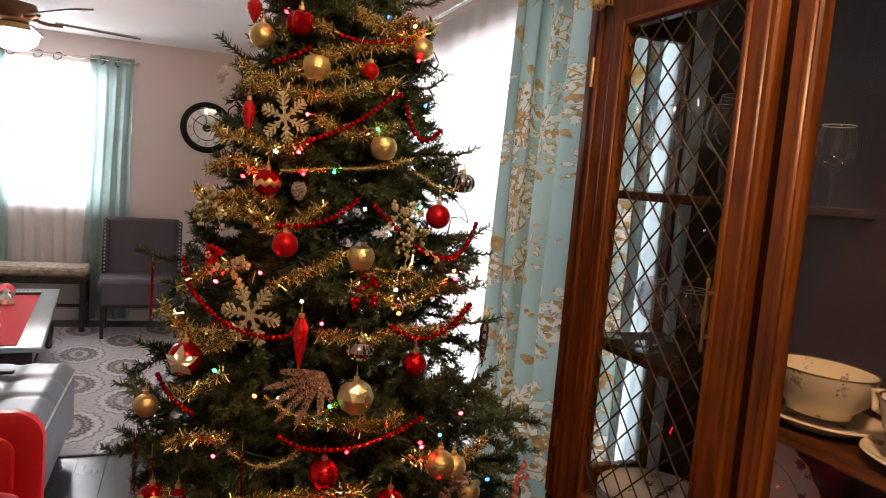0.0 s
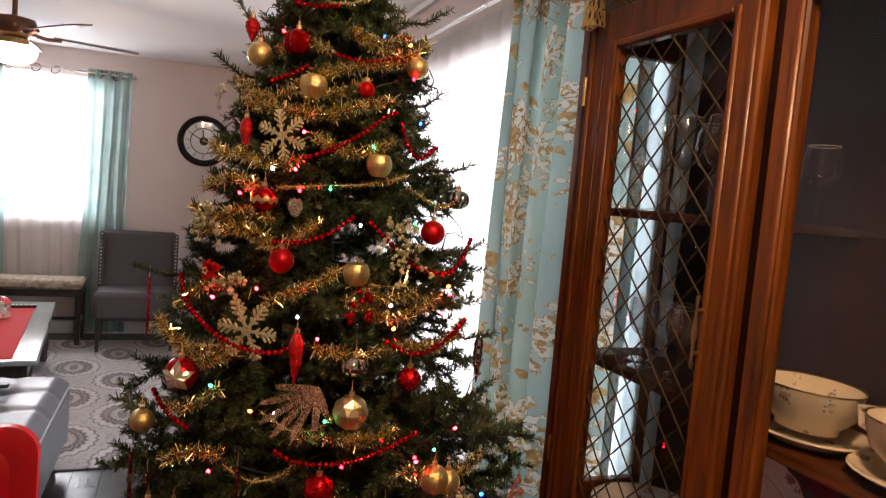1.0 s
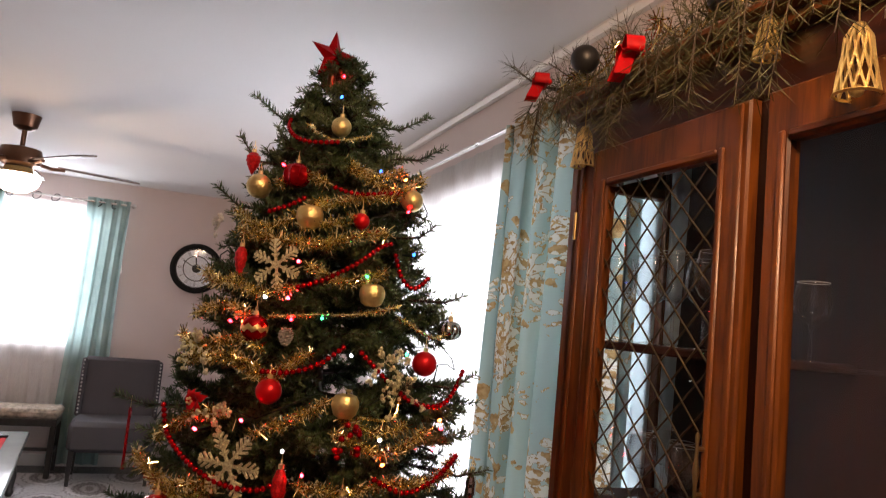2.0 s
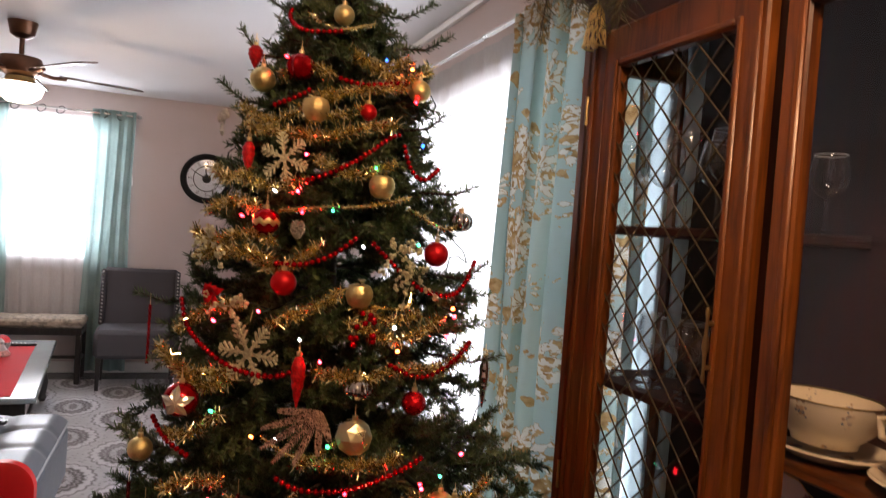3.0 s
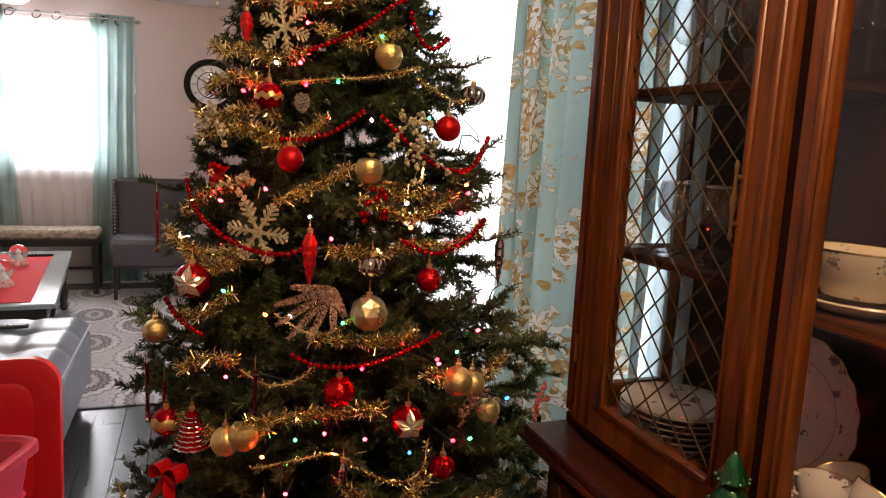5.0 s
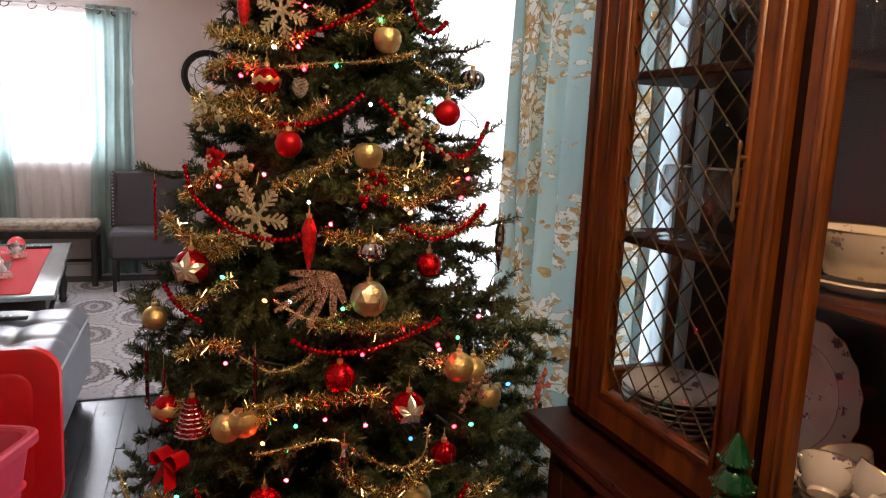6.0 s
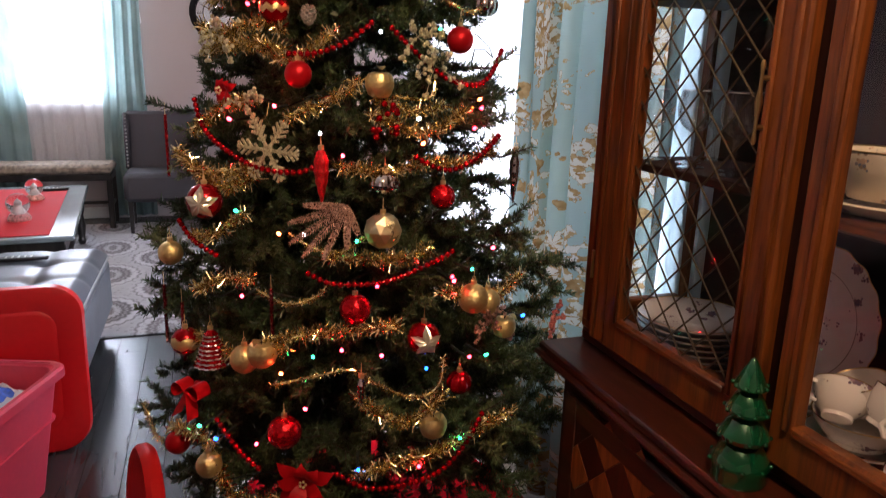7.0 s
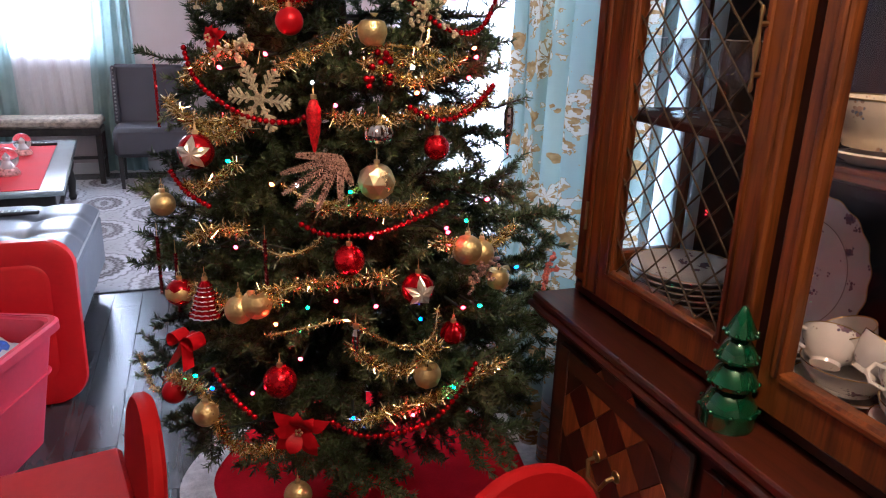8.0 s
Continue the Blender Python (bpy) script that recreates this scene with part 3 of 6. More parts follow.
part("hand", Shape().box(-0.004, 0.004, -0.02, 0.13, 0.019, 0.0205), BLACK, clock, smooth=False, m=pose(0, 0, 0, 0, 0, 62))
cover = part("cover_glass", Shape().lathe([(0.178, 0.027), (0.1, 0.031), (0.001, 0.033)], 48), PANE, clock)
cover.visible_shadow = False

# ---- rug ----
single("rug", Shape().box(-2.3, 1.1, 3.82, 6.55, 0.013, 0.024, 0.004), RUG, "pale grey rug with dark medallion pattern on the floor", "rug")

# ---- armchair ----
chair = thing("armchair", pose(-0.13, 6.36, 0, 0, 0, 2), "grey upholstered accent chair with nailhead trim and black legs", "chair")


def pad(x0, x1, y0, y1, z0, z1, c=0.03):
    return Shape().box(x0, x1, y0, y1, z0, z1, c)


part("seat", pad(-0.31, 0.31, -0.25, 0.2, 0.27, 0.5, 0.035), CHAIR_CLOTH, chair)
part("backrest", Shape().box(-0.3, 0.3, 0, 0.09, 0.0, 0.5, 0.03, pose(0, 0.17, 0.46, -8, 0, 0)), CHAIR_CLOTH, chair)
for s in (-1, 1):
    wing = Shape().box(-0.02, 0.02, -0.07, 0.0, 0.02, 0.48, 0.012, pose(s * 0.285, 0.17, 0.46, -8, 0, 0))
    part("wing", wing, CHAIR_CLOTH, chair)
    nails = Shape()
    for k in range(15):
        nails.ball(0.008, 8, pose(s * 0.287, 0.17, 0.46, -8, 0, 0) @ pose(0, -0.072, 0.05 + k * 0.029))
    part("nailheads", nails, STEEL, chair, "row of silver nailheads")
for x in (-0.27, 0.27):
    for y in (-0.21, 0.17):
        part("leg", Shape().lathe([(0.018, 0.024), (0.027, 0.28)], 4, pose(x, y, 0, 0, 0, 45)), BLACK_WOOD, chair, smooth=False)

# ---- bench under the window ----
bench = thing("bench", pose(-0.98, 6.5, 0), "dark wood bench with a padded tapestry seat", "bench")
part("seat", pad(-0.5, 0.45, -0.16, 0.17, 0.47, 0.545, 0.025), BENCH_CLOTH, bench)
part("apron", Shape().box(-0.49, 0.44, -0.15, 0.16, 0.415, 0.468, 0.006), BLACK_WOOD, bench)
for x in (-0.47, 0.42):
    for y in (-0.13, 0.14):
        part("leg", Shape().box(x - 0.02, x + 0.02, y - 0.02, y + 0.02, 0.024, 0.414, 0.005), BLACK_WOOD, bench)
    part("stretcher", Shape().box(x - 0.012, x + 0.012, -0.109, 0.119, 0.2, 0.225, 0.003), BLACK_WOOD, bench)
part("stretcher", Shape().box(-0.449, 0.399, 0.0, 0.024, 0.2, 0.225, 0.003), BLACK_WOOD, bench)

# ---- coffee table ----
table = thing("coffee_table", pose(-0.57, 5.08, 0, 0, 0, 5.5), "low table with a glossy grey top and dark turned legs", "coffee table")
part("tabletop", Shape().box(-0.95, 0, -0.86, 0.87, 0.42, 0.45, 0.008), TABLE_TOP, table, "glossy grey tabletop")
part("apron", Shape().box(-0.9, -0.05, -0.8, 0.81, 0.33, 0.418, 0.005), BLACK_WOOD, table)
for x in (-0.88, -0.07):
    for y in (-0.78, 0.79):
        part("leg", Shape().lathe([(0.02, 0.024), (0.03, 0.05), (0.022, 0.07), (0.034, 0.16), (0.022, 0.24), (0.033, 0.28), (0.036, 0.33)], 14, pose(x, y, 0)), BLACK_WOOD, table)
part("shelf", Shape().box(-0.86, -0.09, -0.75, 0.76, 0.12, 0.14, 0.004), BLACK_WOOD, table)
single("table_runner", Shape().box(-0.66, -0.12, -0.81, 0.74, 0.4505, 0.454), RUNNER, "bright red felt table runner on the coffee table", "runner", m=pose(-0.57, 5.08, 0, 0, 0, 5.5), smooth=False)


def snow_globe(x, y, r, label):
    g = thing("snow_globe", pose(x, y, 0.455), label, "snow globe", "snow globes on the coffee table")
    part("base", Shape().lathe([(r * 0.95, 0), (r, r * 0.2), (r * 0.8, r * 0.55), (r * 0.75, r * 0.62)], 20), surface("globe_base", (0.6, 0.3, 0.26), 0.3, 0.2, vary=0.6, scale=70), g, "ornate pale red base")
    part("globe", Shape().ball(r, 24, pose(0, 0, r * 1.5)), GLOBE, g)
    part("figure", Shape().lathe([(r * 0.5, r * 0.63), (r * 0.42, r * 1.0), (r * 0.2, r * 1.35), (r * 0.24, r * 1.6), (0.001, r * 1.9)], 12), CHINA, g, "small white shape inside")
    return g


snow_globe(-0.83, 4.66, 0.062, "glass snow globe on a pale base on the red runner")
snow_globe(-0.88, 5.32, 0.055, "smaller glass snow globe on the red runner")


def remote(m, label):
    r = thing("remote_control", m, label, "remote control")
    part("body", Shape().box(-0.1, 0.1, -0.023, 0.023, 0, 0.018, 0.006), BLACK, r)
    for k in range(5):
        for j in (-1, 0, 1):
            part("button", Shape().lathe([(0.005, 0.018), (0.004, 0.02)], 8, pose(-0.07 + 0.025 * k, 0.013 * j, 0)), STEEL, r)


remote(pose(-0.84, 5.68, 0.4545, 0, 0, 8), "black remote control on the red runner")
remote(pose(-0.62, 3.74, 0.452, 0, 0, 4), "black remote control on the grey leather seat")

# ---- leather chaise ----
sofa = thing("leather_chaise", pose(0, 0, 0), "grey leather chaise seat with tufted top and dark feet", "sofa")


def cushion(u, v):
    x, y = -1.9 + 1.6 * u, 2.9 + 1.08 * v
    edge = min(u * 1.6, (1 - u) * 1.6, v * 1.08, (1 - v) * 1.08)
    z = 0.45 - 0.06 * max(0, 1 - edge / 0.07) ** 2
    for k in range(6):
        for j in range(3):
            d = math.hypot(x + 1.78 - 0.25 * k, y - 3.16 - 0.27 * j)
            z -= 0.014 * math.exp(-((d / 0.05) ** 2))
            z -= 0.008 * math.exp(-(((x + 1.78 - 0.25 * k) / 0.03) ** 2)) / 3
    for j in range(3):
        z -= 0.008 * math.exp(-(((y - 3.16 - 0.27 * j) / 0.03) ** 2))
    return (x, y, z)


part("cushion", Shape().sheet(cushion, 120, 90), LEATHER, sofa, "tufted grey leather top", "all")
part("body", Shape().box(-1.9, -0.3, 2.9, 3.98, 0.12, 0.388, 0.025), LEATHER, sofa)
# Seam piping paler than the leather: the seam's highlight is put into its colour.
part("welt", Shape().tube([(-0.302, 2.92, 0.392), (-0.302, 3.4, 0.394), (-0.302, 3.96, 0.392)], 0.005, 8), surface("welt_highlight", (0.36, 0.37, 0.38), 0.5), sofa, "seam piping with its highlight painted pale")
for x in (-1.82, -0.37):
    for y in (2.98, 3.9):
        part("foot", Shape().lathe([(0.022, 0.013), (0.034, 0.12)], 12, pose(x, y, 0)), BLACK_WOOD, sofa)

# ---- storage tote, lid, red chairs ----


def rounded_rect(w, h, r, n=6):
    pts = []
    for cx, cy, a0 in ((w - r, h - r, 0), (-w + r, h - r, 90), (-w + r, -h + r, 180), (w - r, -h + r, 270)):
        for k in range(n + 1):
            a = radians(a0 + 90 * k / n)
            pts.append((cx + r * math.cos(a), cy + r * math.sin(a)))
    return pts


def ring_shell(rings, cap=True):
    """A closed shell through rings of equal length, each a list of points."""
    n = len(rings[0])
    v = [p for r in rings for p in r]
    f = [(j * n + k, j * n + (k + 1) % n, (j + 1) * n + (k + 1) % n, (j + 1) * n + k) for j in range(len(rings) - 1) for k in range(n)]
    if cap:
        f += [tuple(range(n))[::-1], tuple(range((len(rings) - 1) * n, len(rings) * n))]
    return Shape().add(v, f)


def tray(levels, n=6, cap=True):
    return ring_shell([[(x, y, z) for x, y in rounded_rect(w, h, r, n)] for w, h, r, z in levels], cap)


lid = thing("plastic_cover", pose(-0.53, 2.75, 0.305, 82, 0, 3), "bright red plastic storage lid standing on edge against the chaise", "lid")
part("panel", tray([(0.27, 0.275, 0.09, -0.03), (0.29, 0.295, 0.1, -0.028), (0.285, 0.29, 0.1, 0.002), (0.27, 0.275, 0.09, 0.006), (0.22, 0.225, 0.07, 0.006), (0.21, 0.215, 0.065, 0.003)], 8), RED_PLASTIC, lid)
part("inner_panel", tray([(0.205, 0.21, 0.065, 0.0035), (0.2, 0.205, 0.065, 0.006), (0.19, 0.195, 0.06, 0.007), (0.1, 0.11, 0.05, 0.0075)], 8), RED_PLASTIC, lid, "raised inner panel")
tote = thing("storage_tote", pose(-0.55, 2.36, 0.013, 0, 0, -19), "faded red plastic storage tote filled with wrapping", "storage tote")
part("tub", tray([(0.155, 0.2, 0.04, 0.0), (0.2, 0.255, 0.05, 0.36), (0.205, 0.26, 0.05, 0.36), (0.208, 0.263, 0.05, 0.4), (0.2, 0.255, 0.05, 0.402), (0.19, 0.245, 0.045, 0.395), (0.18, 0.235, 0.045, 0.3), (0.14, 0.19, 0.04, 0.012)]), PINK_PLASTIC, tote)
part("rim", tray([(0.206, 0.261, 0.05, 0.372), (0.222, 0.277, 0.055, 0.372), (0.222, 0.277, 0.055, 0.398), (0.214, 0.269, 0.053, 0.405), (0.205, 0.26, 0.05, 0.403)], 6, False), PINK_PLASTIC, tote)
part("rib", tray([(0.186, 0.24, 0.05, 0.232), (0.192, 0.246, 0.05, 0.234), (0.193, 0.247, 0.05, 0.24), (0.187, 0.241, 0.05, 0.242)], 6, False), PINK_PLASTIC, tote)
bag = Shape().sheet(lambda u, v: (-0.17 + 0.34 * u, -0.22 + 0.44 * v, 0.33 + 0.05 * math.sin(3 * u + 1) * math.sin(2.6 * v) + 0.02 * noise.noise(Vector((9 * u, 9 * v, 0)))), 30, 30)
single("wrapping_bag", bag, BAG, "crumpled white bag inside the storage tote", "bag", m=pose(-0.55, 2.36, 0.013, 0, 0, -19), smooth="all")
print_patch = Shape().sheet(lambda u, v: (0.01 + 0.13 * u, -0.02 + 0.13 * v, 0.366 + 0.03 * math.sin(3 * u) + 0.02 * noise.noise(Vector((5 * u, 5 * v, 3)))), 14, 14)
single("blue_wrapper", print_patch, BAG_BLUE, "blue printed wrapper on top of the bag", "wrapper", m=pose(-0.55, 2.36, 0.013, 0, 0, -19), smooth="all")


def rounded_panel(w, h, thick, r):
    """An upright panel with a round top, its foot at z 0."""
    pts = [(-w, 0.0), (w, 0.0)] + [(w * math.cos(a), h - w + w * math.sin(a)) for a in [k * PI / 16 for k in range(17)]]
    rings = [[(x * q, y0, z * (1 - (1 - q) * 0.3)) for x, z in pts] for y0, q in ((-thick / 2, 0.94), (-thick / 2 + r, 1.0), (thick / 2 - r, 1.0), (thick / 2, 0.94))]
    return ring_shell(rings)


def red_chair(m, label):
    c = thing("child_chair", m, label, "chair", "red child chairs")
    part("backrest", rounded_panel(0.15, 0.33, 0.03, 0.008), RED_PAINT, c, m=pose(0, 0, 0.35, -6, 0, 0))
    part("seat", Shape().box(-0.19, 0.19, -0.36, -0.0, 0.465, 0.49, 0.01), RED_PAINT, c)
    for x in (-0.16, 0.16):
        for y in (-0.32, -0.04):
            part("leg", Shape().lathe([(0.015, 0.013), (0.02, 0.3), (0.016, 0.465)], 10, pose(x, y, 0)), RED_PAINT, c)
    return c


red_chair(pose(0.035, 1.42, 0, 0, 0, -78), "red painted wooden child chair with a rounded back")
red_chair(pose(0.64, 1.02, 0, 0, 0, 8), "red painted wooden child chair with a rounded back")

# ---- ceiling fan ----
fan = thing("ceiling_fan", pose(-0.72, 4.62, 0), "bronze ceiling fan with brown blades and a lit glass bowl", "ceiling fan")
part("canopy", Shape().lathe([(0.03, 2.34), (0.06, 2.36), (0.075, TOP - 0.001)], 24), FAN_METAL, fan)
part("rod", Shape().lathe([(0.013, 2.24), (0.013, 2.35)], 12), FAN_METAL, fan)
part("motor", Shape().lathe([(0.06, 2.13), (0.1, 2.15), (0.115, 2.19), (0.1, 2.235), (0.03, 2.25)], 28), FAN_METAL, fan)
part("fitter", Shape().lathe([(0.1, 2.09), (0.075, 2.105), (0.07, 2.13)], 24), BRASS, fan)
bowl = part("glass_bowl", Shape().lathe([(0.001, 1.985), (0.06, 1.995), (0.105, 2.03), (0.118, 2.07), (0.11, 2.092)], 28), FAN_GLASS, fan, "lit frosted glass bowl")
bowl.visible_shadow = False
for k in range(5):
    a = 20 + 72 * k
    blade = Shape()
    outline = [(0.2, 0.045), (0.45, 0.062), (0.6, 0.066), (0.64, 0.05), (0.64, -0.03), (0.6, -0.06), (0.45, -0.058), (0.2, -0.045)]
    blade.add([(x, y, z) for z in (0, 0.008) for x, y in outline], [tuple(range(8))[::-1], tuple(range(8, 16))] + [(i, (i + 1) % 8, 8 + (i + 1) % 8, 8 + i) for i in range(8)])
    b = part("blade", blade, FAN_BROWN, fan, smooth=False, m=pose(0, 0, 2.165, 0, 0, a) @ pose(0, 0, 0, 12, 0, 0))
    part("arm", Shape().tube([(0.09, 0, 0.0), (0.16, 0, -0.012), (0.23, 0, -0.006)], 0.011, 8), FAN_METAL, b)

# ---- ceiling lamp of the dining corner ----
dl = thing("ceiling_lamp", pose(0.54, 0.34, 0), "flush ceiling lamp with a frosted glass bowl", "ceiling lamp")
part("plate", Shape().lathe([(0.16, TOP - 0.03), (0.17, TOP - 0.001)], 28), BRASS, dl)
db = part("shade", Shape().lathe([(0.001, 2.34), (0.1, 2.35), (0.16, 2.385), (0.165, TOP - 0.031)], 28), glow("lit_lamp_glass", (1, 0.85, 0.62), 5.0), dl)
db.visible_shadow = False

# ---- china cabinet ----
Y0, Y1, FX, BX = -0.13, 1.555, 0.985, 1.262  # ends, hutch front and back
cab = thing("china_cabinet", pose(0, 0, 0), "tall cherry wood china cabinet with lattice glass doors", "china cabinet")
BASE = 0.757
top = Shape().box(0.886, 1.264, Y0 - 0.012, Y1 + 0.008, BASE - 0.02, BASE, 0.005)
edge = Shape().box(0.876, 1.264, Y0 - 0.02, Y1 + 0.016, BASE - 0.034, BASE - 0.0195, 0.006)
under = Shape().box(0.892, 1.264, Y0 - 0.006, Y1 + 0.004, BASE - 0.05, BASE - 0.0345, 0.005)
part("base_top", top, WOOD_SHADED, cab)
part("edge_moulding", edge, WOOD_SHADED, cab)
part("under_moulding", under, WOOD_SHADED, cab)
body = Shape().box(0.905, 1.25, Y0 + 0.06, Y1 - 0.085, 0.09, BASE - 0.0505, 0.004)
body.box(0.93, 1.24, Y0 + 0.08, Y1 - 0.105, 0.013, 0.09)
body.box(0.9, 1.25, Y0 + 0.056, Y1 - 0.081, 0.085, 0.11, 0.006)
part("base_body", body, WOOD_DEEP_SHADE, cab)


TILE = 0.075
WOOD_RED = wood("red_cherry_inlay", (0.022, 0.0035, 0.0015), (0.07, 0.011, 0.004), "Z", 0.35)


def base_door(y0, y1, tiles):
    d = part("base_door", Shape().box(0.89, 0.9045, y0, y1, 0.125, 0.695, 0.005), WOOD_DEEP_SHADE, cab, "dark panel door with diamond veneer inlay")
    fr = Shape()
    for a0, a1, b0, b1 in ((y0, y0 + 0.045, 0.125, 0.695), (y1 - 0.045, y1, 0.125, 0.695), (y0 + 0.0451, y1 - 0.0451, 0.125, 0.17), (y0 + 0.0451, y1 - 0.0451, 0.65, 0.695)):
        fr.box(0.8865, 0.8905, a0, a1, b0, b1, 0.004)
    part("door_frame", fr, WOOD_SHADED, d)
    yc, zc, s = (y0 + y1) / 2, 0.52, TILE
    if tiles:
        for i in range(-1, 3):
            for j in range(-1, 3):
                light = (i + j) % 2 == 1
                m = pose(0.8885, yc, zc + 0.03, 45, 0, 0) @ Matrix.Translation((0, (i - 0.5) * s, (j - 0.5) * s))
                part("veneer_tile", Shape().box(-0.0012, 0.0012, -s * 0.494, s * 0.494, -s * 0.494, s * 0.494, 0.0006, m), VENEER if light else WOOD_RED, d, smooth=False)
    h = part("handle", Shape().tube([(0.888, yc - 0.035, 0.53), (0.868, yc - 0.034, 0.525), (0.862, yc - 0.02, 0.497), (0.862, yc + 0.02, 0.497), (0.868, yc + 0.034, 0.525), (0.888, yc + 0.035, 0.53)], 0.0045, 8), BRASS, d, "brass bail handle")
    for q in (-0.035, 0.035):
        part("rosette", Shape().lathe([(0.013, 0), (0.012, 0.004), (0.004, 0.008)], 14, pose(0.8885, yc + q, 0.53, 0, -90, 0)), BRASS, d)


base_door(0.985, 1.425, True)
base_door(0.47, 0.955, False)
base_door(0.0, 0.44, True)

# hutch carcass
part("back_panel", Shape().box(BX - 0.012, BX, Y0 + 0.05, Y1 - 0.05, BASE + 0.03, 1.95), WOOD_DEEP_SHADE, cab, smooth=False)
part("deck", Shape().box(FX + 0.002, BX, Y0 + 0.004, Y1 - 0.004, BASE + 0.0005, BASE + 0.028, 0.004), WOOD_SHADED, cab)
part("top_panel", Shape().box(FX + 0.002, BX, Y0 + 0.004, Y1 - 0.004, 1.95, 1.975), WOOD_DEEP_SHADE, cab, smooth=False)
frieze = Shape().box(FX, FX + 0.02, Y0, Y1, 1.9, 1.99, 0.004)
part("frieze", frieze, WOOD_SHADED, cab)
part("cornice_bed", Shape().box(FX - 0.026, BX, Y0 - 0.012, Y1 + 0.012, 1.9905, 2.012, 0.005), WOOD_Y, cab)
part("cornice", Shape().box(FX - 0.052, BX, Y0 - 0.03, Y1 + 0.03, 2.0125, 2.04, 0.01), WOOD_Y, cab)
for y, n in ((Y1, 1), (Y0, -1)):
    post = Shape()
    a, b = sorted((y, y - n * 0.05))
    post.box(FX, FX + 0.05, a, b, BASE + 0.0285, 1.9, 0.006)
    post.box(FX - 0.004, FX + 0.01, min(y - n * 0.012, y - n * 0.038), max(y - n * 0.012, y - n * 0.038), BASE + 0.05, 1.88, 0.005)
    part("corner_post", post, WOOD_V, cab)
    part("back_post", Shape().box(BX - 0.035, BX, min(y, y - n * 0.045), max(y, y - n * 0.045), BASE + 0.0285, 1.95, 0.004), WOOD_V, cab)
    rails = Shape()
    a, b = sorted((y - n * 0.006, y - n * 0.034))
    rails.box(FX + 0.0505, BX - 0.0355, a, b, BASE + 0.0285, 0.85, 0.004)
    rails.box(FX + 0.0505, BX - 0.0355, a, b, 1.84, 1.949, 0.004)
    part("side_rail", rails, WOOD_Y, cab)
    g = part("side_glass", Shape().sheet(lambda u, v: (FX + 0.045 + (BX - FX - 0.075) * u, y - n * 0.02, 0.84 + 1.01 * v), 1, 1), PANE, cab, smooth=False)
    g.visible_shadow = False
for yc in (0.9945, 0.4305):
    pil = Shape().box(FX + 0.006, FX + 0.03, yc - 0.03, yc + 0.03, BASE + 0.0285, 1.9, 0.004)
    part("pilaster", pil, WOOD_DEEP_SHADE, cab)


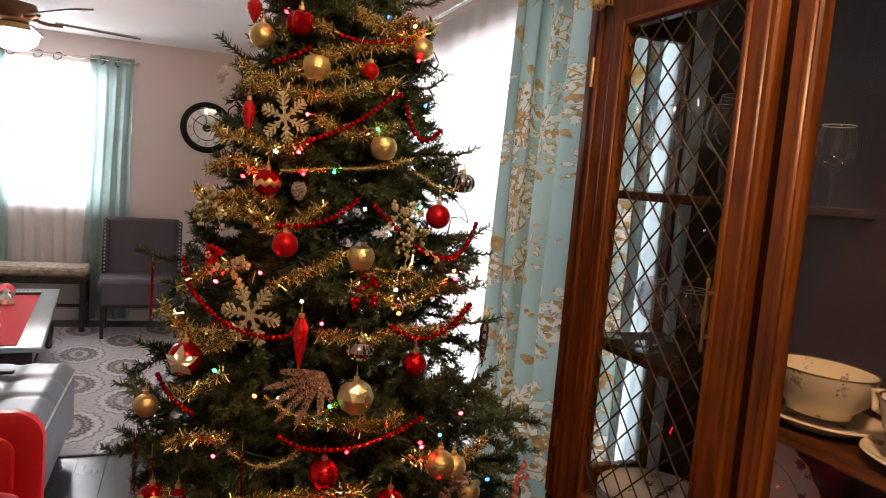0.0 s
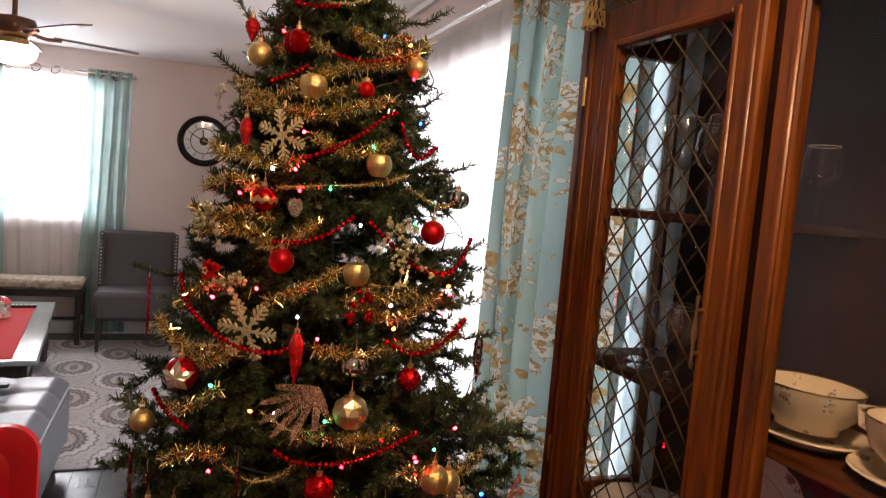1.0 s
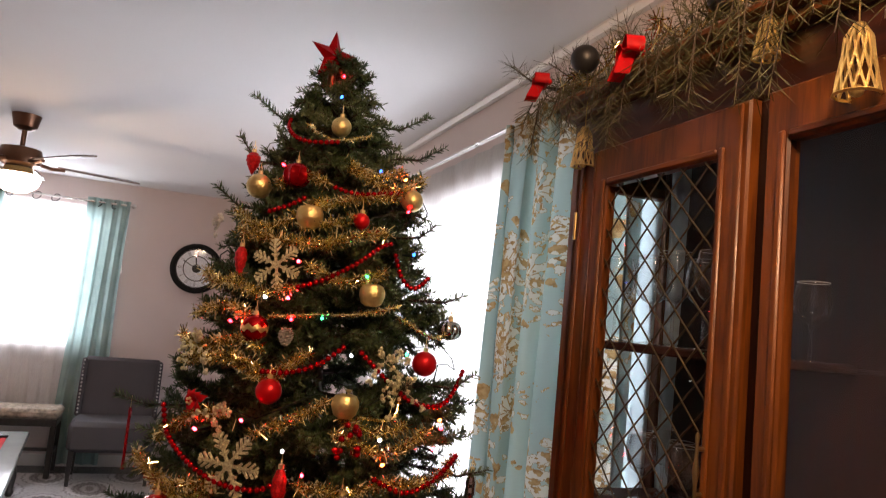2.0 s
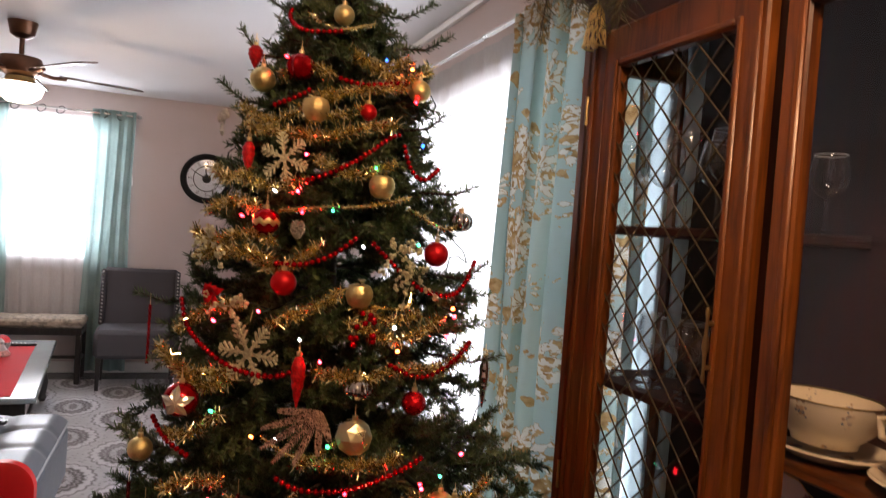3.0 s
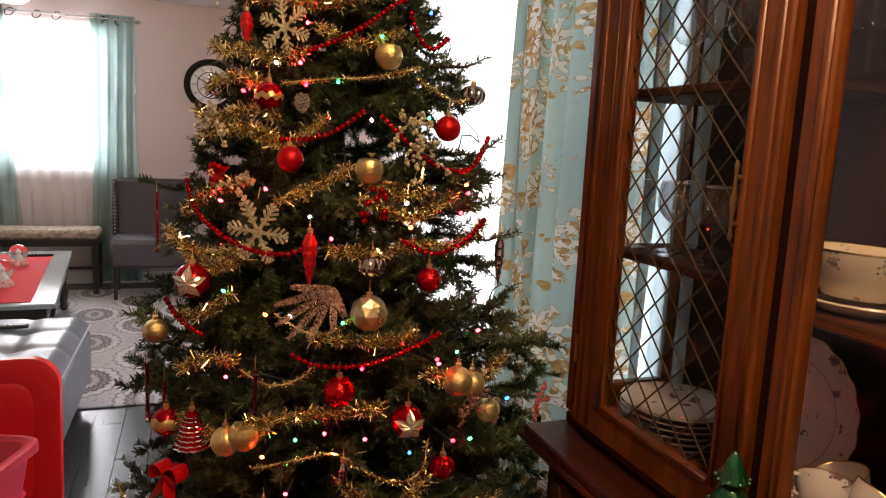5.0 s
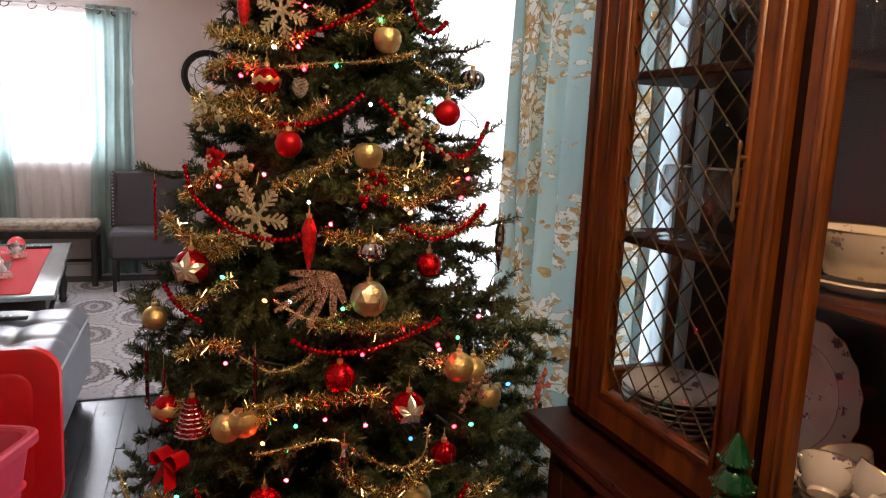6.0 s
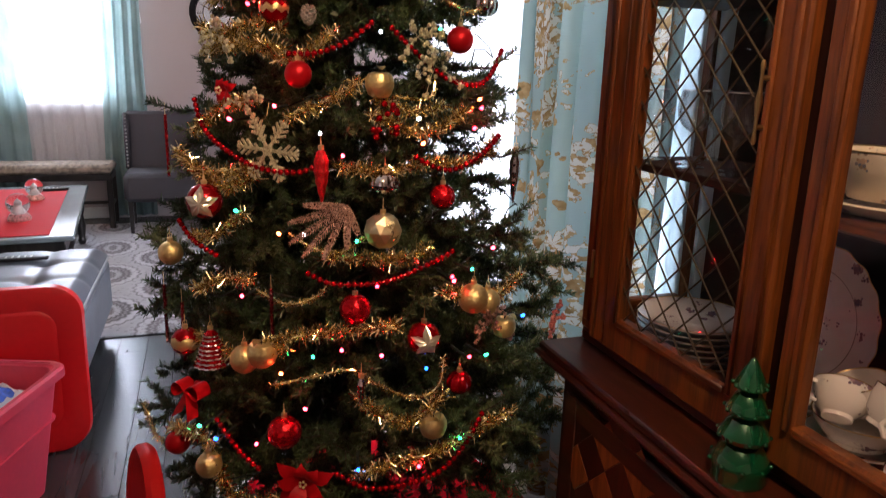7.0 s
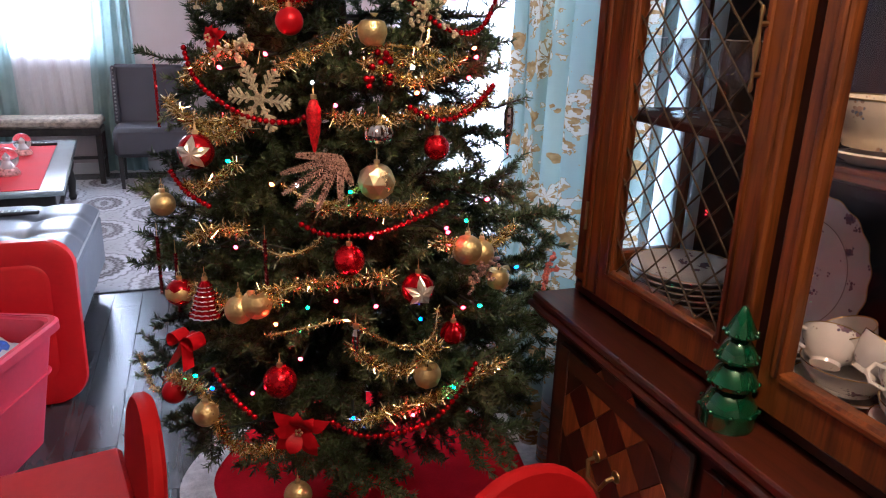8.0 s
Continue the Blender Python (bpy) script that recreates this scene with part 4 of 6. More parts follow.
def hutch_door(y0, y1, side, lattice, lo, hi):
    """y0..y1 is the glazed opening, lo and hi the width of the stiles beside it."""
    o0, o1 = y0 - lo, y1 + hi
    zb, zt, zi, zo = BASE + 0.03, 1.898, 0.862, 1.815
    st = Shape()
    rect = lambda x, c: [(x, o0 + c, zb + c), (x, o1 - c, zb + c), (x, o1 - c, zt - c), (x, o0 + c, zt - c)]
    hole = lambda x, c: [(x, y0 - c, zi - c), (x, y1 + c, zi - c), (x, y1 + c, zo + c), (x, y0 - c, zo + c)]
    loops = [hole(FX + 0.004, 0), rect(FX + 0.004, 0), rect(FX - 0.014, 0), rect(FX - 0.018, 0.004), hole(FX - 0.018, 0.004), hole(FX - 0.014, 0), hole(FX + 0.004, 0)]
    st.add([p for l in loops[:-1] for p in l], [(4 * i + k, 4 * i + (k + 1) % 4, 4 * ((i + 1) % 6) + (k + 1) % 4, 4 * ((i + 1) % 6) + k) for i in range(6) for k in range(4)])
    d = part("hutch_door", st, WOOD_V, cab, smooth=False)
    for a in (y0, y1):
        n = 1 if a == y1 else -1
        part("moulding", Shape().box(FX - 0.024, FX - 0.0175, min(a + n * 0.004, a + n * 0.017), max(a + n * 0.004, a + n * 0.017), 0.85, 1.83, 0.005), WOOD_V, d)
        wide = hi if n > 0 else lo
        if wide > 0.06:
            a0 = a + n * (wide - 0.024)
            part("moulding", Shape().box(FX - 0.0235, FX - 0.0175, min(a0, a0 + n * 0.013), max(a0, a0 + n * 0.013), BASE + 0.035, 1.893, 0.005), WOOD_V, d)
        if wide > 0.1:
            a0 = a + n * 0.046
            part("moulding", Shape().box(FX - 0.0205, FX - 0.0175, min(a0, a0 + n * 0.006), max(a0, a0 + n * 0.006), BASE + 0.035, 1.893, 0.0025), WOOD_V, d)
    part("moulding", Shape().box(FX - 0.023, FX - 0.0175, y0 + 0.002, y1 - 0.002, 1.818, 1.83, 0.004), WOOD_Y, d)
    part("moulding", Shape().box(FX - 0.023, FX - 0.0175, y0 + 0.002, y1 - 0.002, 0.847, 0.859, 0.004), WOOD_Y, d)
    g = part("pane", Shape().sheet(lambda u, v: (FX - 0.006, y0 - 0.006 + (y1 - y0 + 0.012) * u, 0.855 + 0.967 * v), 1, 1), PANE_LEADED if lattice else PANE, d, smooth=False)
    g.visible_shadow = False
    if lattice:
        wd, ht = 0.062, 0.061
        z0, z1 = 0.862, 1.815
        lines = Shape()
        slope = ht / wd
        for sg in (1, -1):
            k = -40
            while k < 60:
                c = z0 + k * ht
                k += 1
                pts = []
                for y in np.linspace(y0, y1, 2):
                    pts.append((y, c + sg * slope * (y - y0)))
                (ya, za), (yb, zb) = pts
                if max(za, zb) < z0 or min(za, zb) > z1:
                    continue
                clip = []
                for t in (0.0, 1.0):
                    y, z = ya + (yb - ya) * t, za + (zb - za) * t
                    z2 = min(max(z, z0), z1)
                    clip.append((ya + (yb - ya) * ((z2 - za) / (zb - za)), z2))
                if abs(clip[0][1] - clip[1][1]) < 0.01:
                    continue
                lines.tube([(FX - 0.01 - 0.001 * sg, clip[0][0], clip[0][1]), (FX - 0.01 - 0.001 * sg, clip[1][0], clip[1][1])], 0.0018, 6)
        part("lattice", lines, LEAD, d, "diagonal brass lattice on the glass")
    hy = y0 - 0.01 if side > 0 else y1 + 0.01
    if side:
        hn = Shape().lathe([(0.002, 1.25), (0.004, 1.256), (0.0025, 1.268), (0.003, 1.29), (0.006, 1.31), (0.003, 1.33), (0.0025, 1.352), (0.004, 1.364), (0.002, 1.37)], 12, pose(FX - 0.036, hy, 0))
        hn.tube([(FX - 0.02, hy, 1.275), (FX - 0.036, hy, 1.275)], 0.004, 8)
        hn.tube([(FX - 0.02, hy, 1.345), (FX - 0.036, hy, 1.345)], 0.004, 8)
        part("handle", hn, BRASS, d, "turned brass pull")
        for z in (0.95, 1.74):
            part("hinge", Shape().lathe([(0.004, -0.03), (0.004, 0.03)], 8, pose(FX - 0.02, o1 + 0.001 if side > 0 else o0 - 0.001, z)), BRASS, d)


hutch_door(1.064, 1.382, 1, True, 0.066, 0.108)
hutch_door(0.5, 0.921, 0, False, 0.042, 0.044)
hutch_door(0.043, 0.361, -1, True, 0.108, 0.066)
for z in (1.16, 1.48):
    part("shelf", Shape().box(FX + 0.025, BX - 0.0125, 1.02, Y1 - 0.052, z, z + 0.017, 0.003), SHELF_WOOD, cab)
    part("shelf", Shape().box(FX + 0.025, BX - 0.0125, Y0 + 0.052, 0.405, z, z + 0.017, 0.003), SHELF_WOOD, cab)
part("shelf", Shape().box(FX + 0.03, BX - 0.0125, 0.406, 1.019, 1.14, 1.16, 0.005), WOOD_Y, cab)
gs = part("glass_shelf", Shape().box(FX + 0.04, BX - 0.0125, 0.406, 1.019, 1.488, 1.495), PANE, cab, smooth=False)
gs.visible_shadow = False


# ---- china and glass in the cabinet ----
def sprigged(name, color, ink):
    m, nt, b = nodes_of(name)
    v = coords(nt)
    c, p, gate = node(nt, "TexVoronoi", Scale=26.0, Randomness=1.0), node(nt, "TexVoronoi", Scale=170.0), node(nt, "TexNoise", Scale=16.0)
    for n in (c, p, gate):
        nt.links.new(v, n.inputs["Vector"])
    a = node(nt, "Math")
    a.operation = "MULTIPLY_ADD"
    nt.links.new(p.outputs["Distance"], a.inputs[0])
    a.inputs[1].default_value = 0.35
    nt.links.new(c.outputs["Distance"], a.inputs[2])
    mask = ramp(nt, a.outputs[0], (0.4, (1, 1, 1)), (0.47, (0, 0, 0)))
    g2 = ramp(nt, gate.outputs[0], (0.44, (0, 0, 0)), (0.47, (1, 1, 1)))
    mul, mix = node(nt, "MixRGB"), node(nt, "MixRGB")
    mul.blend_type = "MULTIPLY"
    mul.inputs[0].default_value = 1
    nt.links.new(mask, mul.inputs[1])
    nt.links.new(g2, mul.inputs[2])
    nt.links.new(mul.outputs[0], mix.inputs[0])
    mix.inputs[1].default_value = (*color, 1)
    nt.links.new(ramp(nt, p.outputs["Color"], (0.3, ink), (0.6, tuple(q * 0.7 for q in ink[::-1])), (0.8, tuple(min(1, q * 1.5) for q in ink))), mix.inputs[2])
    nt.links.new(mix.outputs[0], b.inputs["Base Color"])
    b.inputs["Roughness"].default_value = 0.14
    return m


SPRIG = sprigged("flowered_china", (0.74, 0.7, 0.66), (0.24, 0.15, 0.17))
SPRIG_CREAM = sprigged("flowered_cream_china", (0.72, 0.63, 0.48), (0.42, 0.27, 0.17))


# Opaque pale ring: the bright glint along a glass rim, painted as colour.
RIM_GLINT = surface("painted_rim_glint", (0.5, 0.51, 0.52), 0.1, vary=0.05, relief=0.0, rough_vary=0.05)


def wine_glass(x, y, z, h, r, label, n=24):
    g = thing("wine_glass", pose(x, y, z), label, "wine glass", "stemware in the cabinet")
    part("foot", Shape().lathe([(r * 0.85, 0), (r * 0.83, 0.002), (0.006, 0.006)], n), CRYSTAL, g)
    part("stem", Shape().lathe([(0.006, 0.0062), (0.0035, 0.02), (0.003, h * 0.35), (0.006, h * 0.46)], 12), CRYSTAL, g)
    outer = [(0.006, h * 0.462), (r * 0.45, h * 0.49), (r * 0.75, h * 0.55), (r * 0.95, h * 0.64), (r, h * 0.73), (r * 0.95, h * 0.86), (r * 0.8, h - 0.001)]
    part("bowl", Shape().lathe(outer, n, cap=False), CRYSTAL, g)
    part("rim", Shape().lathe([(r * 0.795, h), (r * 0.803, h + 0.0006), (r * 0.81, h), (r * 0.803, h - 0.0005)], n, cap=False), RIM_GLINT, g)
    return g


for x, y in ((1.07, 1.47), (1.1, 1.385), (1.075, 1.285), (1.1, 1.2), (1.19, 1.33)):
    wine_glass(x, y, 1.4975, 0.185, 0.04, "large clear wine glass on the upper cabinet shelf")
for x, y in ((1.06, 1.455), (1.1, 1.39), (1.06, 1.33), (1.1, 1.265), (1.06, 1.215), (1.19, 1.43), (1.19, 1.28)):
    wine_glass(x, y, 1.1775, 0.142, 0.03, "small clear wine glass on the lower cabinet shelf")
wine_glass(1.1, 0.985, 1.4955, 0.125, 0.03, "clear goblet on the glass shelf")
wine_glass(1.13, 0.84, 1.4955, 0.125, 0.03, "clear goblet on the glass shelf")


def plate(m, r, label, category="plate", group="stacked plates", oval=1.0, material=None):
    prof = [(0.001, 0.003), (r * 0.58, 0.003), (r * 0.66, 0.008), (r * 0.98, 0.02), (r, 0.021), (r * 0.99, 0.017), (r * 0.64, 0.003), (r * 0.5, 0.0), (0.001, 0.0)]
    p = thing("plate", m, label, category, group)
    part("dish", Shape().lathe(prof, 40, None, 0, 0, oval), material or SPRIG, p)
    part("gilt_rim", Shape().lathe([(r * 0.985, 0.0205), (r * 1.003, 0.0215), (r * 1.003, 0.0205)], 40, None, 0, 0, oval, 1.0, False), GILT, p)
    return p


DECK = BASE + 0.0285


def platter(m):
    """A wide dish with a scalloped gilt edge."""
    p = thing("platter", m, "large flowered platter with a scalloped gilt edge leaning at the back", "platter")
    prof = [(0.001, 0.003), (0.082, 0.003), (0.092, 0.009), (0.1, 0.013), (0.143, 0.021), (0.146, 0.0215), (0.144, 0.017), (0.092, 0.003), (0.001, 0.0)]
    dish, rim = Shape(), Shape()
    for s, rows, cap in ((dish, prof, True), (rim, [(0.1445, 0.0212), (0.1465, 0.0225), (0.1468, 0.021)], False)):
        s.lathe(rows, 120, None, 20, 0.012, 1.0, 1.04, cap)
    part("dish", dish, SPRIG, p)
    part("gilt_rim", rim, GILT, p)
    well = Shape().lathe([(0.0995, 0.0128), (0.1005, 0.0138), (0.1015, 0.0134)], 60, None, 0, 0, 1.0, 1.04, False)
    part("well_line", well, PALE_LINE, p, "thin grey line round the well")


PALE_LINE = surface("grey_glaze_line", (0.36, 0.31, 0.28), 0.2, vary=0.2)
for k in range(7):
    plate(pose(1.115, 1.335, DECK + 0.012 * k, 0, 0, 40 * k), 0.112 if k else 0.118, "white flowered dinner plate in a stack")
platter(pose(1.2, 1.135, DECK + 0.139, 0, -78, 0))
for k in range(4):
    plate(pose(1.12, 1.075, DECK + 0.011 * k, 0, 0, 25 * k), 0.07, "small flowered saucer in a stack", "saucer", "stacked saucers")


def bowl_shape(r, h, foot=0.55, n=32, sx=1.0):
    return Shape().lathe([(r * foot, 0), (r * foot, 0.006), (r * 0.75, h * 0.3), (r * 0.95, h * 0.75), (r, h), (r * 0.97, h), (r * 0.92, h * 0.75), (r * 0.72, h * 0.33), (0.001, h * 0.16)], n, None, 0, 0, sx)


def cup(m):
    c = thing("teacup", m, "white flowered teacup with a gilt rim", "teacup", "teacups")
    part("bowl", bowl_shape(0.042, 0.052, 0.5), SPRIG, c)
    part("handle", Shape().tube([(0.036, 0, 0.014), (0.056, 0, 0.016), (0.063, 0, 0.03), (0.055, 0, 0.043), (0.04, 0, 0.043)], 0.0033, 8), SPRIG, c)
    part("gilt_rim", Shape().lathe([(0.0405, 0.052), (0.042, 0.0535), (0.0425, 0.052)], 32, cap=False), GILT, c)


for by in (0.905, 0.77):
    for k in range(4):
        plate(pose(1.075, by, DECK + 0.0115 * k, 0, 0, 30 * k), 0.072, "small flowered saucer under the bowl of teacups", "saucer", "saucers under bowls")
    bw = thing("soup_bowl", pose(1.075, by, DECK + 0.0475), "shallow flowered bowl holding teacups", "bowl", "bowls")
    part("bowl", bowl_shape(0.066, 0.04, 0.6), SPRIG, bw)
    part("gilt_rim", Shape().lathe([(0.064, 0.04), (0.066, 0.0415), (0.0665, 0.04)], 32, cap=False), GILT, bw)
    cup(pose(1.05, by + 0.018, DECK + 0.0770, 38, -20, 150))
    cup(pose(1.075, by - 0.03, DECK + 0.0830, 20, 28, 20))
    cup(pose(1.11, by + 0.02, DECK + 0.0790, -20, 10, 80))


def tureen(x, y, label, lid_too):
    t = thing("tureen", pose(x, y, 1.1605), label, "tureen", "tureens")
    part("underplate", Shape().lathe([(0.06, 0), (0.075, 0.006), (0.1, 0.018), (0.098, 0.021), (0.07, 0.01), (0.001, 0.008)], 36, None, 0, 0, 0.8), SPRIG_CREAM, t)
    part("bowl", Shape().lathe([(0.05, 0.0215), (0.052, 0.03), (0.075, 0.05), (0.084, 0.09), (0.081, 0.09), (0.07, 0.05), (0.001, 0.036)], 36, None, 0, 0, 0.8), SPRIG_CREAM, t)
    part("gilt_rim", Shape().lathe([(0.081, 0.09), (0.084, 0.092), (0.0847, 0.09)], 36, None, 0, 0, 0.8, 1.0, False), GILT, t)
    if lid_too:
        for s in (-1, 1):
            part("handle", Shape().tube([(0, s * 0.076, 0.055), (0, s * 0.1, 0.06), (0, s * 0.104, 0.085), (0, s * 0.082, 0.088)], 0.005, 8), SPRIG_CREAM, t)
    return t


tureen(1.1, 0.955, "cream flowered serving bowl on its underplate", False)
tureen(1.09, 0.755, "cream flowered tureen with looped handles", True)

# ---- green glass tree ----
gt = thing("glass_tree", pose(0.93, 0.972, BASE + 0.0005), "green glass Christmas tree figurine on the cabinet base", "figurine")
tiers = [(0.04, 0.0), (0.042, 0.006), (0.041, 0.018), (0.043, 0.026), (0.042, 0.034), (0.029, 0.056), (0.021, 0.061), (0.035, 0.067), (0.037, 0.074), (0.024, 0.098), (0.016, 0.103), (0.03, 0.109), (0.031, 0.115), (0.018, 0.138), (0.012, 0.142), (0.023, 0.148), (0.023, 0.154), (0.009, 0.182), (0.004, 0.192), (0.001, 0.194)]
part("glass_body", Shape().lathe(tiers, 40), GREEN_GLASS, gt)
for z, r in ((0.03, 0.0435), (0.072, 0.037), (0.113, 0.031), (0.152, 0.024)):
    for k in range(9):
        a = 2 * PI * k / 9 + z * 20
        part("drop", Shape().ball(0.0038, 10, pose(r * math.cos(a), r * math.sin(a), z)), GREEN_GLASS, gt)

# ---- Christmas tree ----
TX, TY = 0.555, 2.025
HEIGHTS = [0.12, 0.25, 0.45, 0.86, 1.15, 1.4, 1.6, 1.88, 2.05, 2.2, 2.3]
REACH = [0.3, 0.5, 0.57, 0.52, 0.45, 0.385, 0.33, 0.23, 0.12, 0.04, 0.015]


def reach(z):
    return float(np.interp(z, HEIGHTS, REACH))


def on_tree(az, z, k=1.0):
    """A place on the tree's outline: the bearing round the trunk, the height, and the share of the reach."""
    r = reach(z) * k
    return Vector((TX + r * math.cos(radians(az)), TY + r * math.sin(radians(az)), z))


def needle_material():
    m, nt, b = nodes_of("fir_needles")
    n1, n2 = node(nt, "TexNoise", Scale=7.0, Detail=3.0), node(nt, "TexNoise", Scale=120.0)
    for n in (n1, n2):
        nt.links.new(coords(nt), n.inputs["Vector"])
    mx = node(nt, "Math")
    mx.operation = "MULTIPLY_ADD"
    nt.links.new(n2.outputs[0], mx.inputs[0])
    mx.inputs[1].default_value = 0.6
    nt.links.new(n1.outputs[0], mx.inputs[2])
    nt.links.new(ramp(nt, mx.outputs[0], (0.5, (0.017, 0.036, 0.013)), (0.8, (0.05, 0.09, 0.03)), (1.05, (0.145, 0.18, 0.07))), b.inputs["Base Color"])
    b.inputs["Roughness"].default_value = 0.45
    return m


NEEDLE = needle_material()
BARK = surface("fir_bark", (0.06, 0.04, 0.028), 0.9, vary=0.4, scale=20, relief=0.6)
tree = thing("christmas_tree", pose(0, 0, 0), "tall dark green fir tree decorated for Christmas", "tree")
part("trunk", Shape().tube([(TX + 0.01, TY, 0.03), (TX, TY, 0.8), (TX - 0.03, TY, 1.5), (TX - 0.055, TY - 0.02, 2.2)], [0.045, 0.036, 0.022, 0.006], 12), BARK, tree)


def grow(seed, count):
    """Limbs and twigs of the tree: segments with their radius and whether they bear needles."""
    rnd = random.Random(seed)
    segs = []

    def shoot(a, b, r0, r1, bare):
        segs.append((a, b, r0, r1, bare))

    for i in range(count):
        z = 0.31 + 1.86 * (i + 0.5) / count
        az = i * 137.508 + rnd.uniform(-14, 14)
        R = reach(z) * rnd.uniform(0.74, 0.94) * float(np.interp(z, (1.3, 1.6, 2.2), (1.0, 0.86, 0.8)))
        R *= 1 - max(0.0, -math.cos(radians(az))) * float(np.interp(z, (0.9, 1.15, 1.6), (0.0, 0.16, 0.2)))
        R *= 1 + 0.2 * max(0.0, math.cos(radians(az + 10))) * float(np.interp(z, (0.3, 0.6, 0.9, 1.2), (0.6, 1.0, 0.8, 0.0)))
        if math.cos(radians(az + 15)) > 0.5 and 0.8 < z < 1.55 and rnd.random() < 0.42:
            continue
        up = -0.12 + 0.42 * max(0, (z - 0.5) / 1.7)
        tip_z = z + R * up + 0.02
        d = Vector((math.cos(radians(az)), math.sin(radians(az)), 0))
        side = Vector((-d.y, d.x, 0))
        bow = rnd.uniform(-0.05, 0.05)
        n = 7
        pts = []
        for k in range(n + 1):
            s = k / n
            p = Vector((TX - 0.02 * z, TY, z)) + d * (R * s) + side * (bow * math.sin(PI * s)) + Vector((0, 0, (tip_z - z) * s - 0.05 * R * math.sin(PI * s) + 0.04 * R * s * s))
            pts.append(p)
        for k in range(n):
            shoot(pts[k], pts[k + 1], 0.007 * (1 - k / n) + 0.0016, 0.007 * (1 - (k + 1) / n) + 0.0016, k < 2)
        m = 6 + int(R * 24)
        for j in range(m):
            s = 0.22 + 0.76 * (j + rnd.random() * 0.6) / m
            k = min(n - 1, int(s * n))
            q = pts[k].lerp(pts[k + 1], s * n - k)
            sg = 1 if j % 2 else -1
            L = (0.05 + 0.24 * R * (1.05 - s)) * rnd.uniform(0.75, 1.25) + 0.025
            L *= float(np.interp(z, (1.75, 2.15), (1.0, 0.45)))
            td = (d * rnd.uniform(0.55, 0.85) + side * sg * rnd.uniform(0.5, 0.95) + Vector((0, 0, rnd.uniform(-0.5, 0.75)))).normalized()
            e = q + td * L + Vector((0, 0, -0.1 * L))
            mid = q.lerp(e, 0.5) + Vector((0, 0, 0.04 * L))
            shoot(q, mid, 0.0022, 0.0017, False)
            shoot(mid, e, 0.0017, 0.001, False)
            if L > 0.07:
                for u in (0.35, 0.6, 0.8):
                    o = q.lerp(e, u)
                    s2 = 1 if rnd.random() < 0.5 else -1
                    t2 = (td * 0.75 + side * s2 * 0.5 + d * 0.35 + Vector((0, 0, rnd.uniform(-0.7, 0.7)))).normalized()
                    shoot(o, o + t2 * (L * rnd.uniform(0.35, 0.55)), 0.0015, 0.001, False)
    for k in range(7):
        a = k * 137.5
        z = 2.0 + 0.018 * k
        d = Vector((math.cos(radians(a)), math.sin(radians(a)), 1.1)).normalized()
        shoot(Vector((TX - 0.05, TY - 0.015, z)), Vector((TX - 0.05, TY - 0.015, z)) + d * rnd.uniform(0.06, 0.12), 0.002, 0.001, False)
    shoot(Vector((TX - 0.05, TY - 0.015, 2.0)), Vector((TX - 0.06, TY - 0.02, 2.22)), 0.005, 0.002, False)
    return segs


def long_shoots(segs):
    """Single branch tips that stick out of the outline."""
    for az, z, l, rise in ((172, 1.23, 0.07, 0.02), (-178, 1.87, 0.05, 0.06), (-48, 1.55, 0.05, 0.02), (-52, 1.35, 0.06, 0.04), (-55, 1.16, 0.08, 0.03), (-175, 1.98, 0.1, 0.06), (-25, 1.93, 0.07, 0.04), (-10, 2.02, 0.08, 0.05), (-60, 1.7, 0.05, 0.03), (-165, 1.74, 0.06, 0.04)):
        a = on_tree(az, z, 0.7)
        b = on_tree(az, z, 1.0)
        d = (b - a).normalized()
        e = b + d * l + Vector((0, 0, rise))
        segs.append((a, b, 0.004, 0.003, False))
        segs.append((b, e, 0.003, 0.001, False))


SEGS = grow(7, 214)
long_shoots(SEGS)


def twig_mesh(segs):
    s = Shape()
    for a, b, r0, r1, _ in segs:
        s.tube([a, b], [r0, r1], 4)
    return s


part("branchwork", twig_mesh(SEGS), BARK, tree, "thin brown branches", False)["kind"] = "stuff"


